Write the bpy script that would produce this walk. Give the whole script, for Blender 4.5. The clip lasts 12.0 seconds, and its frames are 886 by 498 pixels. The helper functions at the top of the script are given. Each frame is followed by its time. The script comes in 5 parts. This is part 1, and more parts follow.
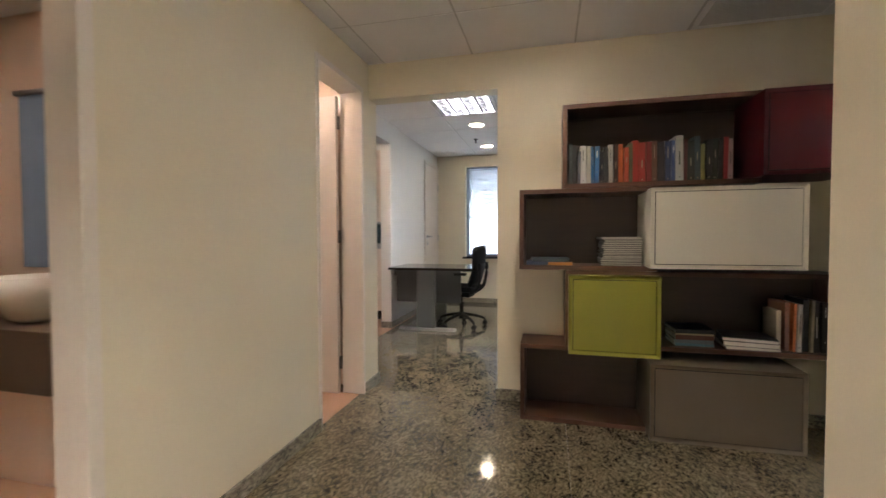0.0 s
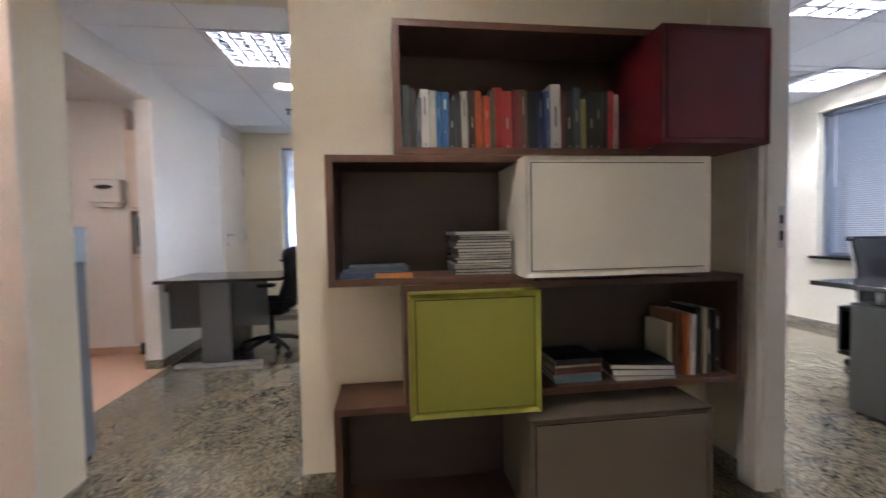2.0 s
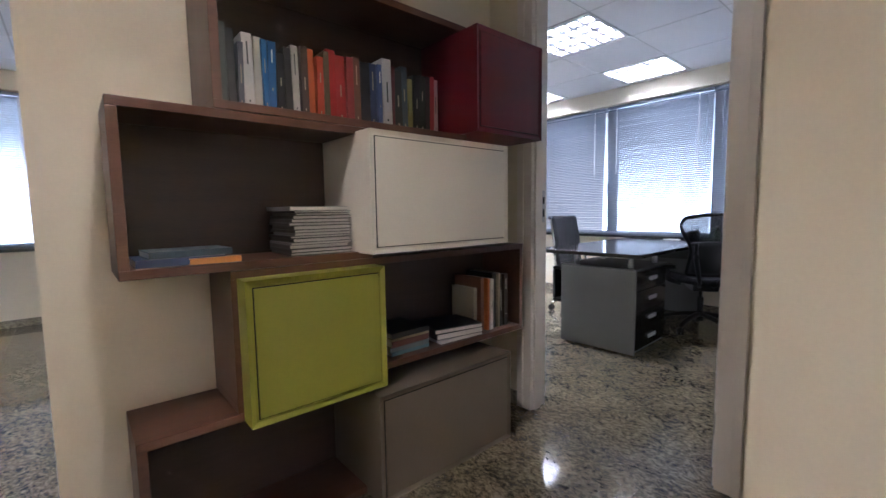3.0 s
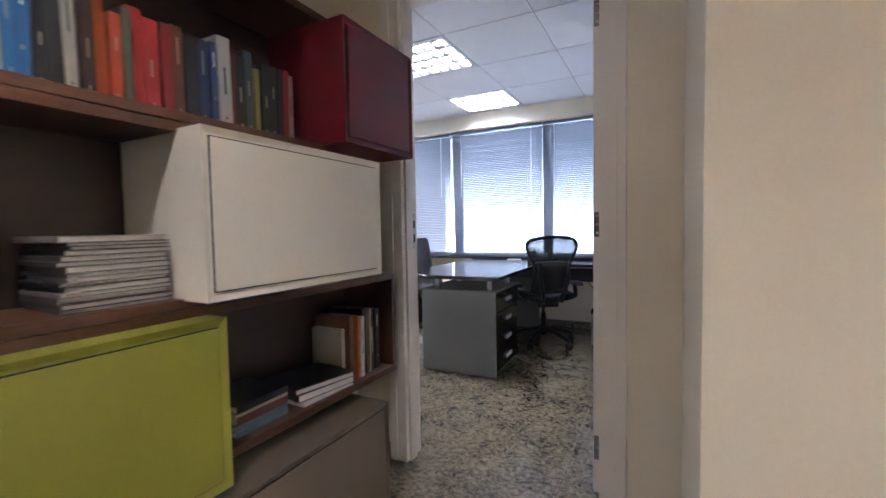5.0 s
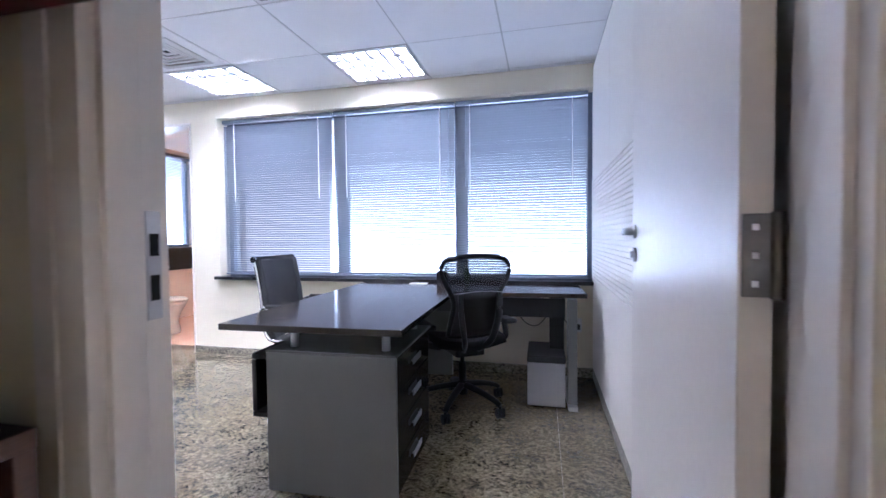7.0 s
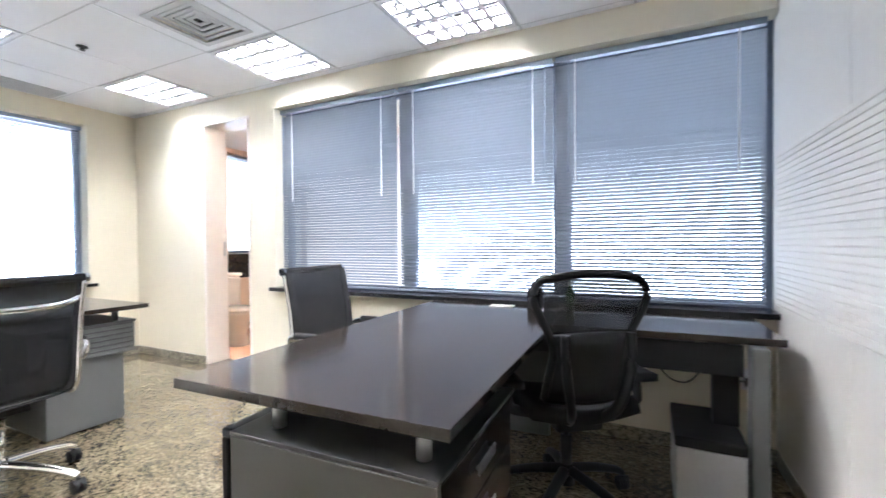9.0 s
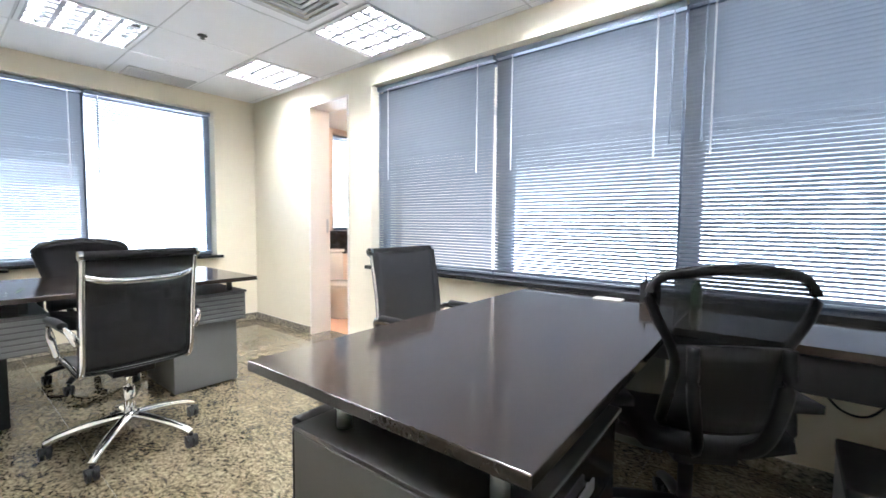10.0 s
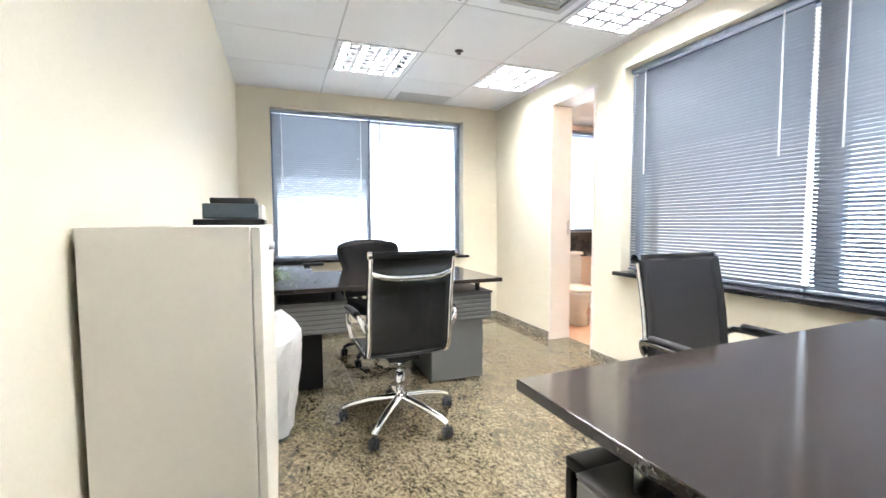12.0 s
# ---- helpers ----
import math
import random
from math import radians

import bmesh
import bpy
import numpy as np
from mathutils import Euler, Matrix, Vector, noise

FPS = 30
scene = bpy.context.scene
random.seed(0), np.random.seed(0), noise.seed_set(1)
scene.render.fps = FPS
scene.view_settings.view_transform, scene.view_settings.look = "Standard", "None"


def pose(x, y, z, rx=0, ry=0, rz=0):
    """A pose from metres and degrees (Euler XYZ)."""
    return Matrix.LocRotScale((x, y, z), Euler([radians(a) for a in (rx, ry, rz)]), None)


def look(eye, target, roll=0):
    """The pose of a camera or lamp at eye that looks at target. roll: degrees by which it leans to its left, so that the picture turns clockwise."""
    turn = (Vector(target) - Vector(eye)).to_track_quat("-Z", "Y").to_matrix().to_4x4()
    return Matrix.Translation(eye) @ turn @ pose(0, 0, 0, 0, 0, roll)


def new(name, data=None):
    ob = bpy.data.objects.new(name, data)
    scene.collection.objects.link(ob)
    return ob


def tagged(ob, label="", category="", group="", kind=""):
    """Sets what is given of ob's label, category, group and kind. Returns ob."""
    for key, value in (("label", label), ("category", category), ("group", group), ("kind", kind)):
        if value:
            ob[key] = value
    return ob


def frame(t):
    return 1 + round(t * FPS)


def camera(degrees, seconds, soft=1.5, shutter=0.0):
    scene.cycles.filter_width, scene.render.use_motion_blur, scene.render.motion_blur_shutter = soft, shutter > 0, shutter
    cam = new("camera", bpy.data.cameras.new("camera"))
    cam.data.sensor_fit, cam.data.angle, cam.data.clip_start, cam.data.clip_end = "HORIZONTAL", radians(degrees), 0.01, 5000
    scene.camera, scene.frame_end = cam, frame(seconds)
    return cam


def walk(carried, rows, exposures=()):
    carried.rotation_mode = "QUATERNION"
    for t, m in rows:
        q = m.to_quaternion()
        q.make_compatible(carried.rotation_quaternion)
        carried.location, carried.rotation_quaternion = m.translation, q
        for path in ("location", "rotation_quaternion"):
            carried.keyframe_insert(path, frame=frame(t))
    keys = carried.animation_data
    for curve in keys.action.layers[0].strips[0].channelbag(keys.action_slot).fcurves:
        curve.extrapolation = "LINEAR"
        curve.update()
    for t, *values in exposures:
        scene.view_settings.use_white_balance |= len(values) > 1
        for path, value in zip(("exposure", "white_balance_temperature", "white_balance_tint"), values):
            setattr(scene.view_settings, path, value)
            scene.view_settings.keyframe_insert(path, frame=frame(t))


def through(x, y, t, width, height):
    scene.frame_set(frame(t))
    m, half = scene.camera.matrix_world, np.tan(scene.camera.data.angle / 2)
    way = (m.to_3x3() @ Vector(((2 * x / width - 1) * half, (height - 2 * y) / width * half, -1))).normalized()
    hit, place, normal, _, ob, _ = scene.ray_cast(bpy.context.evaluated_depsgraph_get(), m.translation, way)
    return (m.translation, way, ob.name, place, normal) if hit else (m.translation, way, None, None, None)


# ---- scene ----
cam = camera(92.6, 12.0, shutter=0.3)
PATH = [
    (0, (0.509, 0.7, 1.117), (0.021, 2.638, 1.059), -0.2),
    (0.5, (0.498, 0.991, 1.09), (0.251, 2.975, 1.064), 0.3),
    (1, (0.482, 1.26, 1.091), (0.334, 3.255, 1.088), -0.2),
    (1.5, (0.525, 1.569, 1.115), (0.459, 3.568, 1.092), -1.4),
    (2, (0.551, 1.734, 1.114), (0.807, 3.716, 1.031), -1.1),
    (2.5, (0.391, 1.86, 1.092), (1.352, 3.608, 0.939), -1.7),
    (4.5, (0.157, 2.035, 1.102), (1.764, 3.218, 0.956), -0.4),
    (5, (0.389, 2.208, 1.114), (2.162, 3.129, 1.018), -1.0),
    (5.5, (0.736, 2.346, 1.132), (2.546, 3.195, 1.076), -3.2),
    (6, (1.047, 2.496, 1.114), (2.92, 3.193, 1.042), -1.1),
    (6.5, (1.338, 2.615, 1.135), (3.276, 3.101, 1.046), -1.0),
    (8.5, (2.315, 2.826, 1.156), (4.255, 3.311, 1.157), 0.4),
    (9, (2.496, 2.895, 1.143), (4.298, 3.763, 1.113), -0.5),
    (9.5, (2.619, 2.923, 1.153), (4.287, 4.021, 1.052), -0.2),
    (10, (2.697, 2.968, 1.152), (4.244, 4.229, 1.025), 0.5),
    (10.5, (2.722, 3.069, 1.158), (4.178, 4.438, 1.064), 1.2),
    (11, (2.719, 3.17, 1.152), (3.988, 4.712, 1.046), 1.3),
    (11.5, (2.715, 3.207, 1.159), (3.639, 4.976, 1.028), 0.5),
    (12, (2.707, 3.213, 1.158), (3.418, 5.078, 1.032), -0.3),
]
walk(cam, [(t, look(eye, target, roll)) for t, eye, target, roll in PATH],
     exposures=[(0.0, 0.64, 6200, 14), (0.5, 0.60, 6050, 15), (1.5, 0.66, 5800, 16), (2.5, 0.7, 5400, 18), (4.5, 0.82, 5350, 19), (5.5, 1.05, 5400, 21), (6.5, 1.06, 5050, 23), (8.5, 1.26, 5850, 15), (9.5, 1.14, 5900, 11), (12.0, 1.28, 6200, 10)])

# ---- world and light ----
world = bpy.data.worlds.new("world")
scene.world = world
world.use_nodes = True
wn = world.node_tree
sky = wn.nodes.new("ShaderNodeTexSky")
sky.sky_type, sky.sun_disc = "NISHITA", False
sky.sun_elevation, sky.sun_rotation = radians(55), radians(250)
wn.links.new(sky.outputs["Color"], wn.nodes["Background"].inputs["Color"])
wn.nodes["Background"].inputs["Strength"].default_value = 0.15
sun = new("sun", bpy.data.lights.new("sun", "SUN"))
sun.data.energy, sun.data.angle, sun.data.color = 4.5, radians(3), (1, 0.96, 0.9)
sun.matrix_world = look((-5, -6, 14), (0, 0, 0))
TUBE = 175.0          # fluorescent tubes
TUBE_ROOM = 130.0
TUBE_HALL_FILL = 300.0    # warm tubes of the unseen fittings added to the hall
SPOT_HALL = 150.0    # lens of the hall downlight in front of the bookshelf
SPOT_BEAM = 17.0     # its beam
SPOT = 60.0          # round downlights
WARM_TUBE = 160.0     # warm lamps of the wet rooms
OUTSIDE = 9.0        # bright hazy distance


# ---- materials ----
def nodes_of(name):
    m = bpy.data.materials.new(name)
    m.use_nodes = True
    return m, m.node_tree.nodes, m.node_tree.links, m.node_tree.nodes["Principled BSDF"]


def mat(name, color, rough=0.5, metal=0.0, vary=0.06, scale=6.0, fine=90.0, bump=0.05, stretch=(1, 1, 1), per_object=0.0, coat=0.0, spec=0.5):
    """Paint, plastic, metal, wood or cloth: two scales of variation and a fine relief."""
    m, n, l, b = nodes_of(name)
    tc = n.new("ShaderNodeTexCoord")
    mp = n.new("ShaderNodeMapping")
    mp.inputs["Scale"].default_value = stretch
    l.new(tc.outputs["Object"], mp.inputs["Vector"])
    big, small = n.new("ShaderNodeTexNoise"), n.new("ShaderNodeTexNoise")
    big.inputs["Scale"].default_value, big.inputs["Detail"].default_value = scale, 4
    small.inputs["Scale"].default_value, small.inputs["Detail"].default_value = fine, 3
    for t in (big, small):
        l.new(mp.outputs["Vector"], t.inputs["Vector"])
    add = n.new("ShaderNodeMath")
    add.operation = "ADD"
    l.new(big.outputs["Fac"], add.inputs[0])
    l.new(small.outputs["Fac"], add.inputs[1])
    fac = add.outputs[0]
    if per_object:
        info, mul, add2 = n.new("ShaderNodeObjectInfo"), n.new("ShaderNodeMath"), n.new("ShaderNodeMath")
        mul.operation, add2.operation = "MULTIPLY_ADD", "ADD"
        l.new(info.outputs["Random"], mul.inputs[0])
        mul.inputs[1].default_value, mul.inputs[2].default_value = per_object, -per_object / 2
        l.new(fac, add2.inputs[0])
        l.new(mul.outputs[0], add2.inputs[1])
        fac = add2.outputs[0]
    ramp = n.new("ShaderNodeMapRange")
    ramp.inputs["From Min"].default_value, ramp.inputs["From Max"].default_value = 0.6, 1.4
    ramp.inputs["To Min"].default_value, ramp.inputs["To Max"].default_value = 1 - vary, 1 + vary
    ramp.clamp = False
    l.new(fac, ramp.inputs["Value"])
    mix = n.new("ShaderNodeVectorMath")
    mix.operation = "SCALE"
    mix.inputs[0].default_value = color
    l.new(ramp.outputs["Result"], mix.inputs["Scale"])
    l.new(mix.outputs["Vector"], b.inputs["Base Color"])
    rr = n.new("ShaderNodeMapRange")
    rr.inputs["From Min"].default_value, rr.inputs["From Max"].default_value = 0.3, 0.7
    rr.inputs["To Min"].default_value, rr.inputs["To Max"].default_value = max(0.02, rough * 0.96), min(1, rough * 1.04)
    l.new(big.outputs["Fac"], rr.inputs["Value"])
    l.new(rr.outputs["Result"], b.inputs["Roughness"])
    b.inputs["Metallic"].default_value = metal
    b.inputs["Coat Weight"].default_value = coat
    b.inputs["Specular IOR Level"].default_value = spec
    if bump:
        bp = n.new("ShaderNodeBump")
        bp.inputs["Strength"].default_value, bp.inputs["Distance"].default_value = bump, 0.002
        l.new(small.outputs["Fac"], bp.inputs["Height"])
        l.new(bp.outputs["Normal"], b.inputs["Normal"])
    return m


def granite(name, dark, mid, light, scale, rough):
    """Polished speckled stone with drifting veins."""
    m, n, l, b = nodes_of(name)
    tc = n.new("ShaderNodeNewGeometry")
    warp = n.new("ShaderNodeTexNoise")
    warp.inputs["Scale"].default_value, warp.inputs["Detail"].default_value = 7, 3
    l.new(tc.outputs["Position"], warp.inputs["Vector"])
    wv = n.new("ShaderNodeVectorMath")
    wv.operation = "MULTIPLY_ADD"
    wv.inputs[1].default_value = (0.10, 0.10, 0.10)
    l.new(warp.outputs["Color"], wv.inputs[0])
    l.new(tc.outputs["Position"], wv.inputs[2])
    mp = n.new("ShaderNodeMapping")
    mp.inputs["Scale"].default_value, mp.inputs["Rotation"].default_value = (1, 0.62, 1), (0, 0, 0.6)
    l.new(wv.outputs["Vector"], mp.inputs["Vector"])
    a, c = n.new("ShaderNodeTexNoise"), n.new("ShaderNodeTexNoise")
    a.inputs["Scale"].default_value, a.inputs["Detail"].default_value, a.inputs["Roughness"].default_value = scale, 5, 0.65
    c.inputs["Scale"].default_value, c.inputs["Detail"].default_value = scale * 0.16, 3
    v = n.new("ShaderNodeTexVoronoi")
    v.inputs["Scale"].default_value = scale * 1.6
    for t in (a, c, v):
        l.new(mp.outputs["Vector"], t.inputs["Vector"])
    add = n.new("ShaderNodeMath")
    add.operation = "MULTIPLY_ADD"
    add.inputs[1].default_value, = (0.28,)
    l.new(c.outputs["Fac"], add.inputs[0])
    l.new(a.outputs["Fac"], add.inputs[2])
    sub = n.new("ShaderNodeMath")
    sub.operation = "MULTIPLY_ADD"
    sub.inputs[1].default_value = -0.10
    l.new(v.outputs["Distance"], sub.inputs[0])
    l.new(add.outputs[0], sub.inputs[2])
    r = n.new("ShaderNodeValToRGB")
    e = r.color_ramp.elements
    e[0].position, e[0].color = 0.46, (*dark, 1)
    e[1].position, e[1].color = 0.74, (*light, 1)
    k = e.new(0.56)
    k.color = (*mid, 1)
    l.new(sub.outputs[0], r.inputs["Fac"])
    l.new(r.outputs["Color"], b.inputs["Base Color"])
    b.inputs["Roughness"].default_value = rough
    return m


def emitter(name, color, strength):
    m, n, l, b = nodes_of(name)
    b.inputs["Emission Color"].default_value = (*color, 1)
    b.inputs["Emission Strength"].default_value = strength
    b.inputs["Base Color"].default_value = (*color, 1)
    return m


def slat_material(name, color, through):
    m, n, l, b = nodes_of(name)
    b.inputs["Base Color"].default_value = (*color, 1)
    b.inputs["Roughness"].default_value = 0.4
    t, mx = n.new("ShaderNodeBsdfTranslucent"), n.new("ShaderNodeMixShader")
    t.inputs["Color"].default_value = (*color, 1)
    mx.inputs["Fac"].default_value = through
    l.new(b.outputs["BSDF"], mx.inputs[1])
    l.new(t.outputs["BSDF"], mx.inputs[2])
    l.new(mx.outputs["Shader"], n["Material Output"].inputs["Surface"])
    return m


def mesh_cloth(name, color, hole):
    """Woven net: solid threads with see-through holes."""
    m, n, l, b = nodes_of(name)
    b.inputs["Base Color"].default_value = (*color, 1)
    b.inputs["Roughness"].default_value = 0.7
    t, mx = n.new("ShaderNodeBsdfTransparent"), n.new("ShaderNodeMixShader")
    noise_tex, tc, mr = n.new("ShaderNodeTexNoise"), n.new("ShaderNodeTexCoord"), n.new("ShaderNodeMapRange")
    noise_tex.inputs["Scale"].default_value = 1400
    l.new(tc.outputs["Object"], noise_tex.inputs["Vector"])
    mr.inputs["From Min"].default_value, mr.inputs["From Max"].default_value = 0.3, 0.7
    mr.inputs["To Min"].default_value, mr.inputs["To Max"].default_value = hole - 0.02, hole + 0.02
    l.new(noise_tex.outputs["Fac"], mr.inputs["Value"])
    l.new(mr.outputs["Result"], mx.inputs["Fac"])
    l.new(b.outputs["BSDF"], mx.inputs[1])
    l.new(t.outputs["BSDF"], mx.inputs[2])
    l.new(mx.outputs["Shader"], n["Material Output"].inputs["Surface"])
    return m


def glass_material(name, color, rough=0.0):
    m, n, l, b = nodes_of(name)
    b.inputs["Base Color"].default_value = (*color, 1)
    b.inputs["Roughness"].default_value = rough
    b.inputs["Transmission Weight"].default_value = 1
    b.inputs["IOR"].default_value = 1.45
    return m


PAINT = mat("cream_paint", (0.80, 0.74, 0.60), 0.55, vary=0.03, scale=1.5, fine=120, bump=0.08)
WHITE_PAINT = mat("white_wall_paint", (0.84, 0.82, 0.78), 0.5, vary=0.03, scale=1.5, fine=120, bump=0.06)
CABINET_WHITE = mat("cream_white_melamine", (0.86, 0.82, 0.73), 0.42, vary=0.02, scale=2, fine=60, bump=0.02)
PANEL_WHITE = mat("warm_white_lacquer", (0.87, 0.83, 0.77), 0.45, vary=0.02, scale=2, fine=60, bump=0.02)
GLOSS_WHITE = mat("white_lacquer", (0.86, 0.84, 0.81), 0.45, vary=0.02, scale=2, fine=60, bump=0.02)
DOOR_WHITE = mat("door_enamel", (0.82, 0.77, 0.71), 0.32, vary=0.03, scale=2, fine=60, bump=0.03)
TILE_WHITE = mat("ceiling_board", (0.90, 0.90, 0.91), 0.8, vary=0.03, scale=3, fine=220, bump=0.25)
GRID = mat("ceiling_grid_bar", (0.60, 0.60, 0.60), 0.45, vary=0.03)
FLOOR = granite("granite_floor", (0.032, 0.027, 0.018), (0.102, 0.084, 0.052), (0.215, 0.184, 0.122), 66, 0.085)
BASE = granite("granite_skirting", (0.05, 0.045, 0.038), (0.19, 0.17, 0.13), (0.36, 0.33, 0.26), 60, 0.3)
BLACK_STONE = mat("black_stone", (0.015, 0.015, 0.017), 0.18, vary=0.2, scale=20, fine=200, bump=0)
WALNUT = mat("walnut_veneer", (0.070, 0.028, 0.015), 0.42, vary=0.35, scale=3.5, fine=40, bump=0.05, stretch=(1, 12, 12))
# Darker copy of the walnut: shade inside the shelves is put into the colour.
WALNUT_BACK_SHADED = mat("walnut_back_shaded", (0.036, 0.018, 0.012), 0.5, vary=0.3, scale=3.5, fine=40, bump=0.05, stretch=(1, 12, 12))
WENGE = mat("wenge_laminate", (0.025, 0.019, 0.0155), 0.125, vary=0.34, scale=2.5, fine=14, bump=0.0, stretch=(0.25, 9, 9))
RED = mat("dark_red_lacquer", (0.085, 0.004, 0.008), 0.38, vary=0.06, scale=2)
LIME = mat("lime_green_lacquer", (0.245, 0.243, 0.026), 0.38, vary=0.05, scale=2)
IVORY = mat("ivory_lacquer", (0.82, 0.78, 0.68), 0.36, vary=0.03, scale=2)
TAUPE = mat("taupe_lacquer", (0.135, 0.108, 0.077), 0.42, vary=0.05, scale=2)
GREY_PANEL = mat("grey_laminate", (0.107, 0.110, 0.105), 0.4, vary=0.05, scale=4, fine=120)
DARK_GREY = mat("dark_grey_laminate", (0.05, 0.05, 0.05), 0.4, vary=0.08, scale=4, fine=120)
HINGE_STEEL = mat("dull_hinge_steel", (0.20, 0.19, 0.18), 0.32, metal=1.0, vary=0.12, scale=30, bump=0)
STEEL = mat("satin_steel", (0.55, 0.55, 0.56), 0.3, metal=1.0, vary=0.05, bump=0)
CHROME = mat("chrome", (0.85, 0.85, 0.86), 0.08, metal=1.0, vary=0.02, bump=0)
BLACK_PLASTIC = mat("black_plastic", (0.007, 0.007, 0.008), 0.52, vary=0.15, scale=12, fine=160, spec=0.22)
BLACK_CLOTH = mat("black_upholstery", (0.008, 0.008, 0.009), 0.85, vary=0.25, scale=20, fine=300, bump=0.3, spec=0.2)
BLACK_NET = mesh_cloth("black_net", (0.010, 0.010, 0.012), 0.14)
BLACK_NET_OPEN = mesh_cloth("open_black_net", (0.012, 0.013, 0.016), 0.42)
SLAT = slat_material("blind_slat", (0.31, 0.335, 0.38), 0.30)
BLIND_RAIL = mat("blind_rail_metal", (0.28, 0.32, 0.40), 0.35, metal=0.3, vary=0.04)
CORD_LIGHT = mat("white_cord_light", (0.8, 0.8, 0.8), 0.6, vary=0.03)
ALU = mat("anodised_frame", (0.16, 0.19, 0.25), 0.35, metal=0.5, vary=0.05)
GLASS = glass_material("window_glass", (0.95, 0.98, 1.0))
TUBE_MAT = emitter("lit_tube", (1.0, 0.97, 0.93), TUBE)
TUBE_HALL_FILL_MAT = emitter("unseen_hall_fill_tube", (1.0, 0.88, 0.73), TUBE_HALL_FILL)
TUBE_ROOM_MAT = emitter("lit_tube_front_room", (1.0, 0.97, 0.93), TUBE_ROOM)
SPOT_MAT = emitter("lit_downlight_lens", (1.0, 0.84, 0.60), SPOT)
SPOT_HALL_MAT = emitter("lit_hall_lens", (1.0, 0.88, 0.72), SPOT_HALL)
WASH_MAT = emitter("lit_washroom_lens", (1.0, 0.88, 0.76), WARM_TUBE * 2.4)
WARM_MAT = emitter("lit_warm_lens", (1.0, 0.82, 0.66), WARM_TUBE)
REFLECTOR = mat("polished_reflector", (0.42, 0.42, 0.44), 0.16, metal=1.0, vary=0.03, bump=0)
LIP = mat("louvre_edge", (0.30, 0.30, 0.31), 0.4, vary=0.03, bump=0)
FIX_WHITE = mat("white_steel", (0.8, 0.8, 0.8), 0.4, vary=0.03)
PINK_FLOOR = mat("beige_tile", (0.62, 0.40, 0.28), 0.25, vary=0.06, scale=4, fine=80)
PINK_WALL = mat("beige_wall_tile", (0.78, 0.62, 0.50), 0.3, vary=0.05, scale=3, fine=80)
PORCELAIN = mat("porcelain", (0.80, 0.76, 0.70), 0.12, vary=0.02)
LAMINATE_CREAM = mat("cream_laminate", (0.76, 0.66, 0.56), 0.35, vary=0.03)
BAG = slat_material("white_bag_film", (0.9, 0.9, 0.9), 0.35)
LEAF = mat("plant_leaf", (0.07, 0.13, 0.035), 0.5, vary=0.35, scale=30, per_object=0.6)
CLAY = mat("plant_pot", (0.035, 0.018, 0.014), 0.5, vary=0.1)
PAPER = mat("paper_edges", (0.66, 0.64, 0.60), 0.8, vary=0.12, scale=20, fine=300, stretch=(1, 1, 8))
PC_SILVER = mat("pc_silver", (0.33, 0.33, 0.33), 0.4, vary=0.05)
BLUE_GREY = mat("blue_grey_enamel", (0.17, 0.19, 0.22), 0.4, vary=0.06)
SCREEN = mat("dark_glass", (0.03, 0.05, 0.06), 0.08, vary=0.05, bump=0)


# ---- builders ----
def add_box(bm, x0, x1, y0, y1, z0, z1, bevel=0.0, m=None):
    r = bmesh.ops.create_cube(bm, size=1.0)
    t = Matrix.Translation(((x0 + x1) / 2, (y0 + y1) / 2, (z0 + z1) / 2)) @ Matrix.Diagonal((abs(x1 - x0), abs(y1 - y0), abs(z1 - z0), 1))
    if m is not None:
        t = m @ t
    bmesh.ops.transform(bm, matrix=t, verts=r["verts"])
    if bevel:
        edges = list({e for v in r["verts"] for e in v.link_edges})
        bmesh.ops.bevel(bm, geom=edges, offset=bevel, segments=2, affect="EDGES", profile=0.5)
    return bm


def box(x0, x1, y0, y1, z0, z1, bevel=0.0, m=None):
    return add_box(bmesh.new(), x0, x1, y0, y1, z0, z1, bevel, m)


def boxes(rows, bevel=0.0):
    bm = bmesh.new()
    for r in rows:
        add_box(bm, *r, bevel)
    return bm


def add_cyl(bm, a, b, r0, r1=None, seg=16):
    a, b = Vector(a), Vector(b)
    d = b - a
    t = Matrix.Translation((a + b) / 2) @ d.to_track_quat("Z", "Y").to_matrix().to_4x4()
    bmesh.ops.create_cone(bm, cap_ends=True, segments=seg, radius1=r0, radius2=r0 if r1 is None else r1, depth=d.length, matrix=t)
    return bm


def cyl(a, b, r0, r1=None, seg=16):
    return add_cyl(bmesh.new(), a, b, r0, r1, seg)


def add_lathe(bm, prof, seg=24, m=None):
    """Turn (radius, height) rows about z."""
    rings = []
    for r, z in prof:
        rings.append([bm.verts.new((r * math.cos(2 * math.pi * i / seg), r * math.sin(2 * math.pi * i / seg), z)) for i in range(seg)])
    for p, q in zip(rings, rings[1:]):
        for i in range(seg):
            bm.faces.new((p[i], p[(i + 1) % seg], q[(i + 1) % seg], q[i]))
    for ring, flip in ((rings[0], True), (rings[-1], False)):
        bm.faces.new(ring[::-1] if flip else ring)
    if m is not None:
        bmesh.ops.transform(bm, matrix=m, verts=[v for r in rings for v in r])
    return bm


